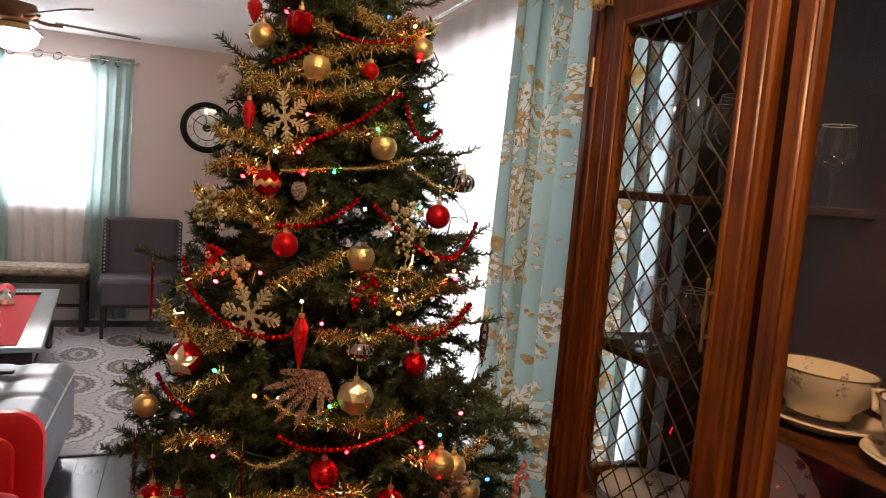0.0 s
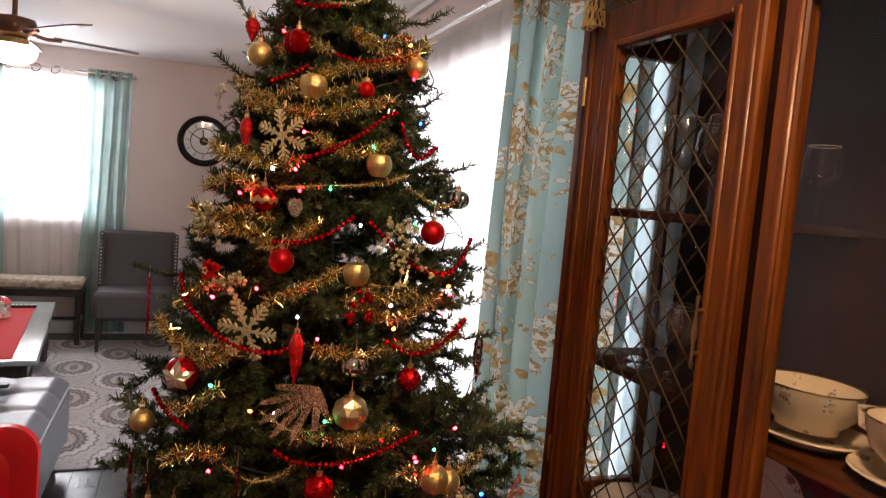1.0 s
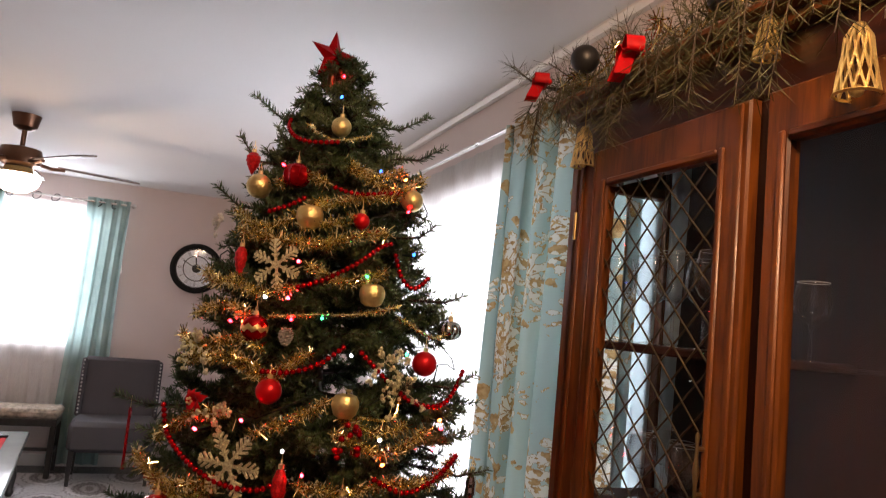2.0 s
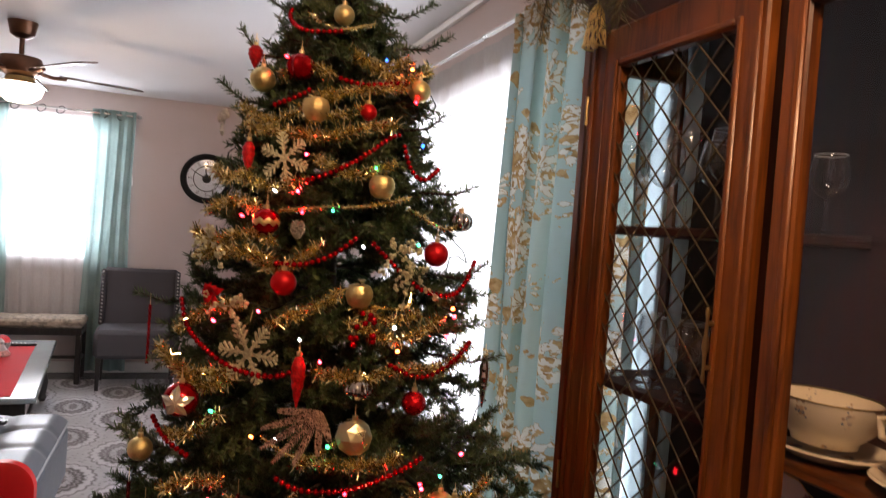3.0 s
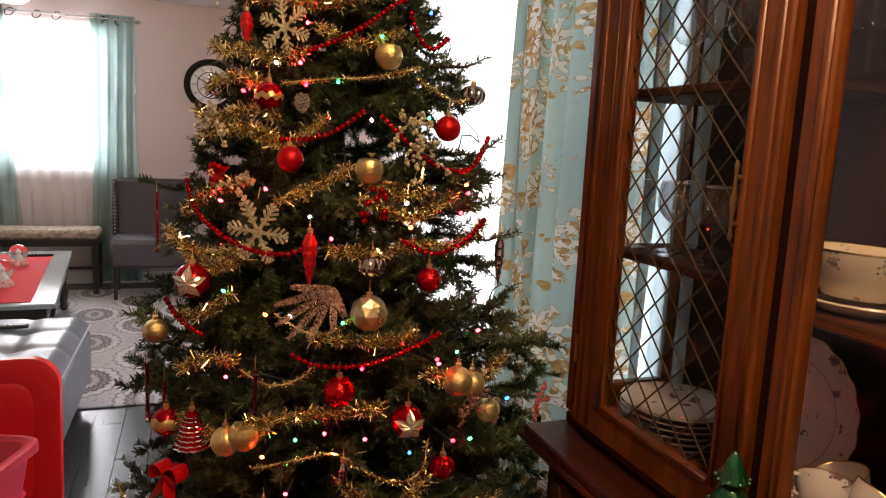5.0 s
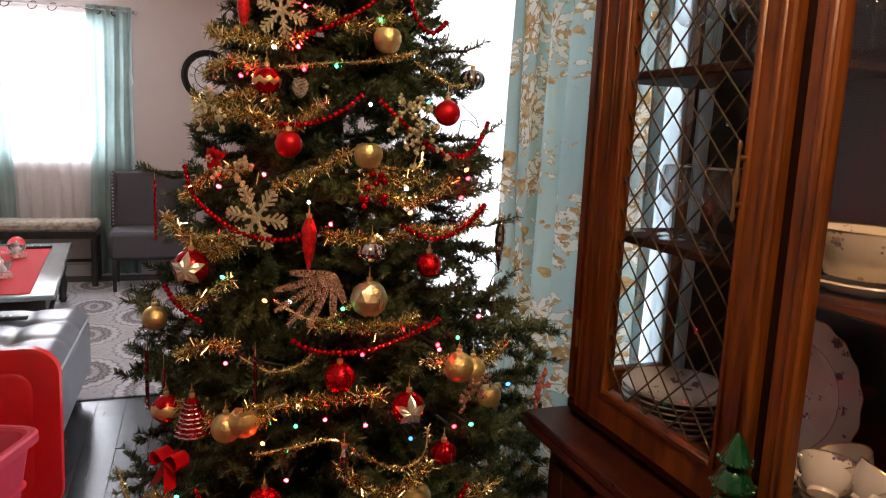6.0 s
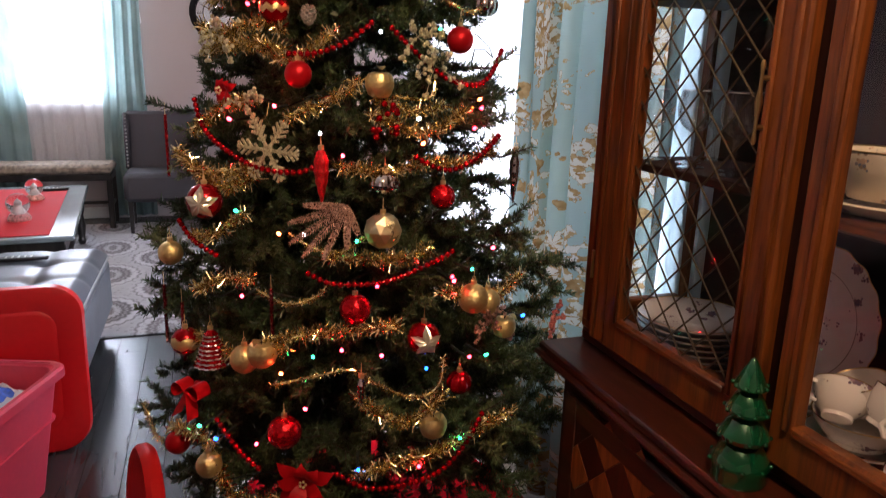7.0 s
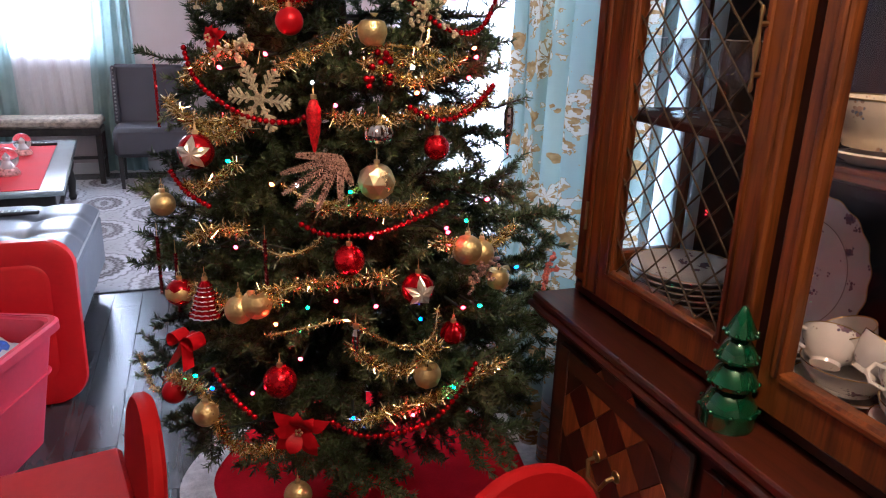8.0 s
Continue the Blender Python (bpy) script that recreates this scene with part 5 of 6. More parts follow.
def needles_on(segs, per_metre, length, width, seed, name, material):
    """Fir needles round each shoot, as one mesh of thin blades."""
    g = np.random.default_rng(seed)
    A = np.array([s[0] for s in segs if not s[4]])
    B = np.array([s[1] for s in segs if not s[4]])
    D = B - A
    L = np.linalg.norm(D, axis=1)
    cnt = np.maximum(3, (L * per_metre).astype(int))
    idx = np.repeat(np.arange(len(A)), cnt)
    n = len(idx)
    t = g.random(n)
    P = A[idx] + D[idx] * t[:, None]
    d = D[idx] / L[idx][:, None]
    ref = np.where(np.abs(d[:, 2:3]) < 0.9, [[0, 0, 1.0]], [[1.0, 0, 0]])
    s = np.cross(d, ref)
    s /= np.linalg.norm(s, axis=1)[:, None]
    u = np.cross(s, d)
    a = g.uniform(0, 2 * np.pi, n)
    out = s * np.cos(a)[:, None] + u * (np.sin(a) * 0.9 + 0.25)[:, None]
    f = g.uniform(0.35, 0.75, n)[:, None]
    way = out * (1 - f * 0.4) + d * f
    way /= np.linalg.norm(way, axis=1)[:, None]
    ln = length * g.uniform(0.7, 1.2, n)[:, None]
    wd = np.cross(way, g.normal(size=(n, 3)))
    wd /= np.linalg.norm(wd, axis=1)[:, None]
    w = width / 2
    V = np.stack([P - wd * w, P + wd * w, P + way * ln * 0.7 + wd * w * 0.9, P + way * ln, P + way * ln * 0.7 - wd * w * 0.9], 1).reshape(-1, 3)
    me = bpy.data.meshes.new(name)
    me.vertices.add(len(V))
    me.vertices.foreach_set("co", V.astype(np.float32).ravel())
    me.loops.add(n * 5)
    me.loops.foreach_set("vertex_index", np.arange(n * 5, dtype=np.int32))
    me.polygons.add(n)
    me.polygons.foreach_set("loop_start", np.arange(0, n * 5, 5, dtype=np.int32))
    me.materials.append(material)
    me.update(calc_edges=True)
    return me


crown = part("crown", needles_on(SEGS, 980, 0.019, 0.0027, 3, "crown", NEEDLE), NEEDLE, tree, "dense dark green needles")
crown["kind"] = "stuff"

# ---- tree skirt ----
SKX, SKY = 0.63, 2.03


def skirt_fn(r0, r1, z0, z1):
    return lambda u, v: (SKX + (r0 + (r1 - r0) * v) * math.cos(2 * PI * u) * (1 + 0.015 * math.sin(9 * u * 2 * PI)), SKY + (r0 + (r1 - r0) * v) * math.sin(2 * PI * u) * (1 + 0.015 * math.sin(9 * u * 2 * PI)), z0 + (z1 - z0) * v + 0.006 * math.sin(14 * PI * u + 3 * v) * v + 0.006)


SKIRT = surface("red_velvet", (0.6, 0.008, 0.016), 0.85, vary=0.25, scale=8, fine=200, relief=0.3, Specular_IOR_Level=0.02)
LACE = surface("white_lace", (0.66, 0.65, 0.63), 0.85, vary=0.3, scale=40, fine=240, relief=0.8)
skirt = thing("tree_skirt", pose(0, 0, 0), "red velvet tree skirt with a white lace border", "tree skirt")
part("cloth", Shape().sheet(skirt_fn(0.06, 0.47, 0.06, 0.02), 90, 12), SKIRT, skirt, smooth="all")
part("lace_border", Shape().sheet(skirt_fn(0.465, 0.56, 0.022, 0.016), 120, 4), LACE, skirt, "white lace border", "all")
script = Shape()
for j, (u0, r) in enumerate(((0.54, 0.41), (0.555, 0.39), (0.57, 0.415), (0.585, 0.4), (0.6, 0.41), (0.8, 0.4), (0.82, 0.41))):
    pts = []
    for k in range(12):
        t = k / 11
        aa = 2 * PI * (u0 + 0.012 * t + 0.006 * math.sin(6 * t + j))
        rr = r + 0.025 * math.cos(5 * t + j)
        pts.append((SKX + rr * math.cos(aa), SKY + rr * math.sin(aa), 0.045))
    script.tube(pts, 0.0032, 5)
part("stitching", script, LACE, skirt, "pale stitched scrollwork")

# ---- ornaments ----
GOLD = surface("gold_leaf", (0.98, 0.68, 0.3), 0.36, 0.9, vary=0.25, scale=30, fine=170, relief=0.9, rough_vary=0.22)
GOLD_SMOOTH = surface("brushed_gold", (0.95, 0.7, 0.36), 0.42, 1.0, vary=0.15, scale=12, fine=220, relief=0.1)
GOLD_FACET = surface("polished_champagne_gold", (0.92, 0.74, 0.44), 0.3, 0.9, vary=0.2, scale=20, fine=200, relief=0.1)
RED_MATTE = surface("matte_red_ornament", (0.62, 0.004, 0.007), 0.4, 0.55, vary=0.1, relief=0.04)
RED_SHINY = surface("shiny_red_glass", (0.5, 0.004, 0.008), 0.14, 0.7, vary=0.2, relief=0.1, rough_vary=0.08)
SILVER = surface("silvered_glass", (0.7, 0.68, 0.64), 0.12, 1.0, vary=0.1, relief=0.05, rough_vary=0.06)
GLITTER = surface("champagne_glitter", (0.78, 0.63, 0.4), 0.4, 0.7, vary=0.6, scale=260, fine=420, relief=0.9)
ROSE = surface("rose_gold_glitter", (0.5, 0.31, 0.24), 0.3, 0.85, vary=0.6, scale=220, fine=420, relief=0.9)
RED_GLITTER = surface("red_glitter", (0.68, 0.01, 0.012), 0.35, 0.4, vary=0.6, scale=230, fine=420, relief=0.9)
FROST = surface("frosted_white", (0.7, 0.68, 0.64), 0.5, vary=0.3, scale=120)
PALE_GREY = surface("pale_grey_cone", (0.4, 0.37, 0.33), 0.6, vary=0.4)
RED_SATIN = surface("red_satin", (0.5, 0.004, 0.006), 0.5, vary=0.3, scale=25, relief=0.15, Specular_IOR_Level=0.2)
RED_CRINKLE = surface("crinkled_red_foil", (0.62, 0.006, 0.01), 0.25, 0.75, vary=0.4, scale=60, fine=130, relief=1.0)


def facing(p):
    """A pose at p whose x axis points away from the trunk."""
    a = math.degrees(math.atan2(p.y - TY, p.x - TX))
    return pose(p.x, p.y, p.z, 0, 0, a)


def hanger(parent, r):
    part("cap", Shape().lathe([(0.006, r * 0.97), (0.0062, r + 0.007), (0.003, r + 0.008)], 12), GOLD_SMOOTH, parent)
    loop = [(0.005 * math.sin(t), 0, r + 0.012 - 0.005 * math.cos(t)) for t in [k * PI / 5 for k in range(11)]] + [(0, 0, r + 0.03)]
    part("hook", Shape().tube(loop, 0.0008, 5), GOLD_SMOOTH, parent)


def bauble(az, z, r, kind, k=1.0):
    p = on_tree(az, z, k)
    info = {
        "gold": ("round gold leaf ornament hanging on the tree", GOLD),
        "apple": ("gold apple ornament hanging on the tree", GOLD),
        "crinkle": ("crinkled red foil ball hanging on the tree", RED_CRINKLE),
        "matte": ("matte red ball ornament hanging on the tree", RED_MATTE),
        "rib": ("shiny ribbed red ornament hanging on the tree", RED_SHINY),
        "silver": ("ribbed silver glass ornament hanging on the tree", SILVER),
    }[kind]
    o = thing("ornament", facing(p), info[0], "ornament", kind + " ornaments")
    if kind == "rib":
        body = Shape().ball(r, 40, None, 0.95, 10, 0.06)
    elif kind == "silver":
        body = Shape().ball(r, 48, None, 0.85, 14, 0.05)
    elif kind == "apple":
        body = Shape().lathe([(0.001, -r * 0.78), (r * 0.45, -r * 0.86), (r * 0.8, -r * 0.62), (r, -r * 0.05), (r * 0.98, r * 0.35), (r * 0.78, r * 0.74), (r * 0.42, r * 0.86), (r * 0.15, r * 0.72), (0.001, r * 0.6)], 32)
    else:
        body = Shape().ball(r, 32)
    part("body", body, info[1], o)
    if kind == "apple":
        part("stem", Shape().tube([(0, 0, r * 0.6), (0.002, 0, r * 0.95), (0.005, 0, r * 1.15)], 0.0015, 6), BARK, o)
        part("leaf", Shape().sheet(lambda u, v: (0.004 + 0.03 * u, (v - 0.5) * 0.018 * math.sin(PI * u), r * 0.98 + 0.008 * math.sin(PI * u)), 8, 4), surface("gold_leaf_tip", (0.3, 0.26, 0.1), 0.4, 0.6), o)
    else:
        hanger(o, r * (0.95 if kind == "rib" else 0.85 if kind == "silver" else 1.0))
    return o


for az, z, r in ((-149, 1.785, 0.03), (-62.8, 1.789, 0.027), (-150.4, 0.95, 0.026), (-73.7, 0.884, 0.032), (-69.8, 0.872, 0.028), (-124.8, 0.773, 0.029), (-132.7, 0.535, 0.027), (-108.1, 1.956, 0.025), (-113, 0.36, 0.03)):
    bauble(az, z, r, "gold", 1.03)
for az, z, r in ((-114.8, 1.71, 0.031), (-87.3, 1.546, 0.029), (-94.5, 1.311, 0.029), (-65, 0.808, 0.026), (-120.8, 0.788, 0.03), (-84.9, 0.634, 0.029)):
    bauble(az, z, r, "apple", 1.03)
for az, z, r in ((-116.6, 1.327, 0.027), (-66.9, 1.405, 0.028), (-92, 1.715, 0.019), (-142.8, 0.554, 0.026)):
    bauble(az, z, r, "matte", 1.02)
for az, z, r in ((-127, 1.813, 0.032), (-78.1, 0.712, 0.026)):
    bauble(az, z, r, "rib", 1.02)
for az, z, r in ((-115.8, 0.631, 0.034), (-101.2, 0.883, 0.031), (-79.1, 1.093, 0.026)):
    bauble(az, z, r, "crinkle", 1.02)
for az, z, r in ((-49.8, 1.484, 0.029), (-93.9, 1.122, 0.028)):
    bauble(az, z, r, "silver", 1.02)

# faceted gold ball
p = on_tree(-94.8, 1.033, 1.03)
fo = thing("ornament", facing(p), "faceted champagne gold ball hanging on the tree", "ornament", "faceted ornaments")
facet = Shape()
bm = bmesh.new()
bmesh.ops.create_icosphere(bm, subdivisions=2, radius=0.038)
for v in bm.verts:
    if len(v.link_edges) == 5:
        v.co *= 0.93
bm.verts.index_update()
facet.add([v.co for v in bm.verts], [[v.index for v in f.verts] for f in bm.faces])
bm.free()
part("body", facet, GOLD_FACET, fo, smooth=False)
hanger(fo, 0.036)


def star_ball(az, z, r, turn):
    """Ball with a raised pleated star on the side that it turns to."""
    p = on_tree(az, z, 1.05)
    o = thing("ornament", pose(p.x, p.y, p.z, 0, 0, turn), "red and silver ball with a pleated star", "ornament", "star ornaments")
    part("body", Shape().ball(r, 32), RED_SHINY, o)
    st, ring = Shape(), []
    for k in range(20):
        a = k * PI / 10 + PI / 2
        q = r * (0.98 if k % 4 == 0 else 0.5 if k % 4 == 2 else 0.68)
        lift = 0.004 if k % 2 == 0 else -0.0005
        for s in (0.25, 0.5, 0.75, 1.0):
            ring.append((math.sqrt(max(0, r * r * 1.12 - q * q * s * s)) + lift * s, s * q * math.cos(a), s * q * math.sin(a)))
    st.add([(r * 1.06, 0, 0)] + ring, [(0, 1 + 4 * k, 1 + 4 * ((k + 1) % 20)) for k in range(20)] + [(1 + 4 * k + s, 2 + 4 * k + s, 2 + 4 * ((k + 1) % 20) + s, 1 + 4 * ((k + 1) % 20) + s) for k in range(20) for s in range(3)])
    part("pleated_star", st, STAR_FOIL, o, "pale gold pleated star", False)
    hanger(o, r)


STAR_FOIL = surface("pale_gold_foil", (0.95, 0.86, 0.7), 0.3, 0.85, vary=0.15, relief=0.1)
star_ball(-139, 1.072, 0.036, -108)
star_ball(-86.9, 0.824, 0.033, -95)


def banded_ball(az, z, r, label, waves, tall):
    """Dark red ball with a raised gold band that runs in a zigzag."""
    o = thing("ornament", facing(on_tree(az, z, 1.03)), label, "ornament", "banded ornaments")
    part("body", Shape().ball(r, 36), RED_SHINY, o)
    n = waves * 8

    def band(u, v):
        k = u * waves % 1.0
        lat = (v - 0.5) * tall + 0.24 * (abs(2 * k - 1) - 0.5)
        q = r * (1.025 - 0.012 * abs(2 * v - 1))
        return (q * math.cos(lat) * math.cos(2 * PI * u), q * math.cos(lat) * math.sin(2 * PI * u), q * math.sin(lat))

    part("band", Shape().sheet(band, n, 4), GOLD, o, "gold zigzag band")
    hanger(o, r)


banded_ball(-125.5, 1.452, 0.029, "dark red ball with a gold zigzag band", 9, 0.42)
banded_ball(-141, 0.782, 0.029, "red ball with a wide gold band", 6, 0.8)


def snowflake(az, z, r, turn):
    o = thing("snowflake", facing(on_tree(az, z, 1.06)), "flat champagne glitter snowflake hanging on the tree", "ornament", "snowflakes")
    for k in range(6):
        arm = Shape()
        a = radians(60 * k + turn)
        m = Matrix.Rotation(a, 4, "X")
        w, t = r * 0.052, 0.0025
        arm.box(-t, t, -w, w, r * 0.08, r, 0.001, m)
        spine = part("arm", arm, GLITTER, o, smooth=False)
        for q, l in ((0.3, 0.2), (0.48, 0.32), (0.66, 0.3), (0.84, 0.2)):
            for s in (-1, 1):
                part("barb", Shape().box(-t * 0.9, t * 0.9, -w * 0.8, w * 0.8, 0, r * l, 0.001, m @ Matrix.Translation((0, 0, r * q)) @ Matrix.Rotation(s * radians(48), 4, "X")), GLITTER, spine, smooth=False)
    part("hub", Shape().lathe([(r * 0.16, -0.004), (r * 0.17, 0), (r * 0.16, 0.004)], 12, pose(0, 0, 0, 0, 90, 0)), GLITTER, o)
    part("thread", Shape().tube([(0, 0, r), (-0.01, 0, r * 1.35)], 0.0008, 4), GOLD_SMOOTH, o)


snowflake(-122.8, 1.593, 0.058, 10)
snowflake(-122.2, 1.182, 0.066, 25)


def drop(az, z, r, h, material, label):
    o = thing("ornament", facing(on_tree(az, z, 1.04)), label, "ornament", "drop ornaments")
    prof = []
    for k in range(25):
        t = k / 24
        q = r * (math.sin(PI * min(1, t * 1.0)) ** 0.5) * (0.25 + 0.75 * t) * (1 + 0.07 * math.sin(34 * t))
        prof.append((max(0.0008, q), -h * 0.62 + h * t))
    part("body", Shape().lathe(prof, 20), material, o)
    hanger(o, h * 0.38)


drop(-109.1, 1.147, 0.021, 0.11, RED_GLITTER, "long red glitter icicle ornament on the tree")
drop(-100, 0.725, 0.013, 0.075, SILVER, "silver icicle ornament on the tree")
drop(-52.6, 1.13, 0.018, 0.12, SILVER, "silver drop ornament on the tree")
drop(-178, 1.87, 0.026, 0.06, RED_GLITTER, "red glitter strawberry ornament on the tree")
drop(-139.5, 1.601, 0.02, 0.075, RED_GLITTER, "red glitter pinecone ornament on the tree")

bell = thing("ornament", facing(on_tree(-132.8, 0.785, 1.04)), "red and silver sequin bell ornament on the tree", "ornament")
part("body", Shape().lathe([(0.034, -0.035), (0.033, -0.03), (0.024, -0.012), (0.022, 0.005), (0.015, 0.018), (0.013, 0.03), (0.005, 0.042)], 24, None, 12, 0.04), RED_SHINY, bell)
for z, r in ((-0.033, 0.034), (-0.025, 0.031), (-0.016, 0.0275), (-0.007, 0.0245), (0.002, 0.0235), (0.011, 0.02), (0.02, 0.016), (0.028, 0.0145)):
    part("band", Shape().lathe([(r, z - 0.0017), (r * 1.07, z), (r, z + 0.0017)], 30, None, 15, 0.05, cap=False), SILVER, bell)
hanger(bell, 0.04)

berries = thing("berry_sprig", facing(on_tree(-93.2, 1.247, 1.03)), "cluster of shiny red berries on the tree", "berries")
rnd = random.Random(5)
for k in range(15):
    part("berry", Shape().ball(0.0065, 14, pose(rnd.uniform(-0.004, 0.012), rnd.uniform(-0.026, 0.026), rnd.uniform(-0.036, 0.032))), RED_SHINY, berries)

pc = thing("pinecone", facing(on_tree(-114.7, 1.438, 1.02)), "small silvery pinecone hanging on the tree", "pinecone")
cone_shape = Shape()
for k in range(60):
    a, t = k * 2.4, k / 60
    r = 0.016 * math.sin(PI * (0.15 + 0.8 * t))
    cone_shape.box(0, 0.006, -0.003, 0.003, -0.001, 0.001, 0.0, pose(0, 0, 0.018 - 0.036 * t, 0, 0, math.degrees(a)) @ pose(r * 0.7, 0, 0, 0, -30, 0))
cone_shape.lathe([(0.001, -0.018), (0.009, -0.008), (0.01, 0.006), (0.001, 0.018)], 12)
part("scales", cone_shape, PALE_GREY, pc, smooth=False)

# glitter leaf spray
spray = thing("leaf_spray", facing(on_tree(-106.2, 1.06, 1.03)), "rose gold glitter leaf spray tucked in the tree", "leaf spray")
for a, l in ((0, 0.085), (-24, 0.115), (-41, 0.135), (-57, 0.135), (22, 0.06), (-74, 0.12), (-92, 0.085)):
    leaf = Shape()
    for s in range(22):
        t = (s + 1) / 23
        w = 0.0085 * math.sin(PI * t) ** 0.6 + 0.003
        for sg in (-1, 1):
            leaf.box(-0.0006, 0.0006, 0, w, -0.0011, 0.0011, 0, Matrix.Translation((0.004 * math.sin(3 * t) + 0.003 * (s % 3), 0, -l * t)) @ Matrix.Rotation(radians(-50 if sg > 0 else 230), 4, "X") @ Matrix.Rotation(radians(18 * (s % 3 - 1)), 4, "Z"))
    leaf.tube([(0, 0, 0), (0.004, 0, -l)], 0.0015, 5)
    part("leaf", leaf, ROSE, spray, smooth=False, m=Matrix.Translation((0.012, 0.03, 0.025)) @ Matrix.Rotation(radians(a), 4, "X") @ Matrix.Rotation(radians(-12), 4, "Y"))


def poinsettia(az, z, size, label, k=1.04):
    o = thing("poinsettia", facing(on_tree(az, z, k)), label, "flower", "red flowers on the tree")
    for j in range(9):
        a = radians(j * 40 + (12 if j % 2 else 0))
        l = size * (1.0 if j % 2 else 0.75)
        pet = Shape().sheet(lambda u, v: ((0.02 if j % 2 else 0.03) * math.sin(1.8 * u) * size / 0.05 - 0.012 * u * u, (v - 0.5) * size * 0.5 * math.sin(PI * min(1.0, u * 0.97 + 0.03)) ** 1.2, l * u), 10, 6)
        part("petal", pet, RED_SATIN, o, smooth="all", m=Matrix.Rotation(a, 4, "X"))
    for j in range(5):
        part("stamen", Shape().ball(0.003, 10, pose(0.022, 0.006 * math.cos(j * 1.26), 0.006 * math.sin(j * 1.26))), GOLD_SMOOTH, o)


poinsettia(-111.1, 0.544, 0.068, "red satin poinsettia on a low branch")
poinsettia(-137.8, 1.291, 0.034, "red glitter flower on the tree")


def spline(points, n):
    """Smooth run through (bearing, height) points."""
    pts = [points[0]] + list(points) + [points[-1]]
    out = []
    for i in range(1, len(pts) - 2):
        p0, p1, p2, p3 = (np.array(q, float) for q in pts[i - 1 : i + 3])
        for k in range(n):
            t = k / n
            out.append(0.5 * (2 * p1 + (p2 - p0) * t + (2 * p0 - 5 * p1 + 4 * p2 - p3) * t * t + (3 * p1 - p0 - 3 * p2 + p3) * t**3))
    out.append(np.array(points[-1], float))
    return out


def evenly(points, k, step):
    fine = [on_tree(a, z, k) for a, z in spline(points, 24)]
    out, gap = [fine[0]], 0.0
    for a, b in zip(fine, fine[1:]):
        gap += (b - a).length
        if gap >= step:
            out.append(b)
            gap = 0.0
    return out


BEAD = Shape().ball(0.0062, 10).mesh("bead", RED_SHINY, "all")


def bead_garland(*points):
    run = evenly(points, 1.04, 0.0118)
    o = thing("bead_garland", pose(0, 0, 0), "string of shiny red beads draped on the tree", "garland", "bead garlands")
    part("string", Shape().tube(run, 0.0012, 5), RED_SHINY, o)
    for p in run:
        b = new("bead", BEAD)
        b.parent, b.location = o, p


bead_garland((-113.5, 1.548), (-103.4, 1.575), (-93.2, 1.615), (-83.8, 1.658), (-78.1, 1.671))
bead_garland((-77.1, 1.644), (-75.3, 1.594), (-69.9, 1.572), (-60.3, 1.606))
bead_garland((-119.3, 1.366), (-111.4, 1.369), (-103.2, 1.391), (-95.1, 1.436))
bead_garland((-90.4, 1.421), (-85.4, 1.387), (-79.6, 1.352), (-72.9, 1.322), (-60.7, 1.321), (-46, 1.393))
bead_garland((-151.1, 1.268), (-143.9, 1.212), (-132.3, 1.166), (-123, 1.144), (-113.9, 1.143), (-109.1, 1.166))
bead_garland((-148, 1.021), (-141.2, 0.989), (-132.6, 0.967))
bead_garland((-111.3, 0.952), (-105.7, 0.934), (-95.5, 0.936), (-86.2, 0.96), (-77.5, 0.989))
bead_garland((-134.4, 1.719), (-125.1, 1.737), (-119.1, 1.756))
bead_garland((-105.5, 1.789), (-93.6, 1.78), (-72.1, 1.801))
bead_garland((-85.9, 1.172), (-77.6, 1.146), (-67.5, 1.168), (-57.1, 1.211))
bead_garland((-130.6, 0.639), (-125.5, 0.588), (-120, 0.55))
bead_garland((-104.8, 0.554), (-99, 0.523), (-91.9, 0.521), (-84.3, 0.535), (-78.7, 0.573), (-72.7, 0.642))
bead_garland((-170, 1.99), (-133.1, 1.912), (-106.4, 1.909))

TINSEL = surface("gold_tinsel", (1.0, 0.78, 0.42), 0.16, 1.0, vary=0.2, scale=60, relief=0.0)


def tinsel(thick, *points):
    """Gold garland: a core with thin shiny strips standing out all round."""
    run = evenly(points, 1.02, 0.004)
    o = thing("tinsel_garland", pose(0, 0, 0), "gold tinsel garland draped on the tree" if thick else "thin gold cord garland draped on the tree", "garland", "tinsel garlands")
    part("core", Shape().tube(run, 0.002 if thick else 0.0028, 5), TINSEL, o)
    g = np.random.default_rng(len(run) + int(points[0][1] * 1000))
    P = np.array(run)
    per = 23 if thick else 12
    idx = np.repeat(np.arange(len(P)), per)
    n = len(idx)
    way = g.normal(size=(n, 3))
    way /= np.linalg.norm(way, axis=1)[:, None]
    ln = (0.02 if thick else 0.009) * g.uniform(0.6, 1.15, n)[:, None]
    wd = np.cross(way, g.normal(size=(n, 3)))
    wd /= np.linalg.norm(wd, axis=1)[:, None]
    w = 0.0009
    Q = P[idx] + g.normal(scale=0.0035 if thick else 0.0012, size=(n, 3))
    V = np.stack([Q - wd * w, Q + wd * w, Q + way * ln + wd * w, Q + way * ln - wd * w], 1).reshape(-1, 3)
    me = bpy.data.meshes.new("foil")
    me.from_pydata(V.tolist(), [], np.arange(n * 4).reshape(-1, 4).tolist())
    me.materials.append(TINSEL)
    part("foil", me, TINSEL, o, "thin gold foil strips")["kind"] = "stuff"


tinsel(1, (-109.7, 1.737), (-96.1, 1.766), (-70.5, 1.792))
tinsel(1, (-106.8, 1.651), (-93.1, 1.678), (-79.1, 1.694))
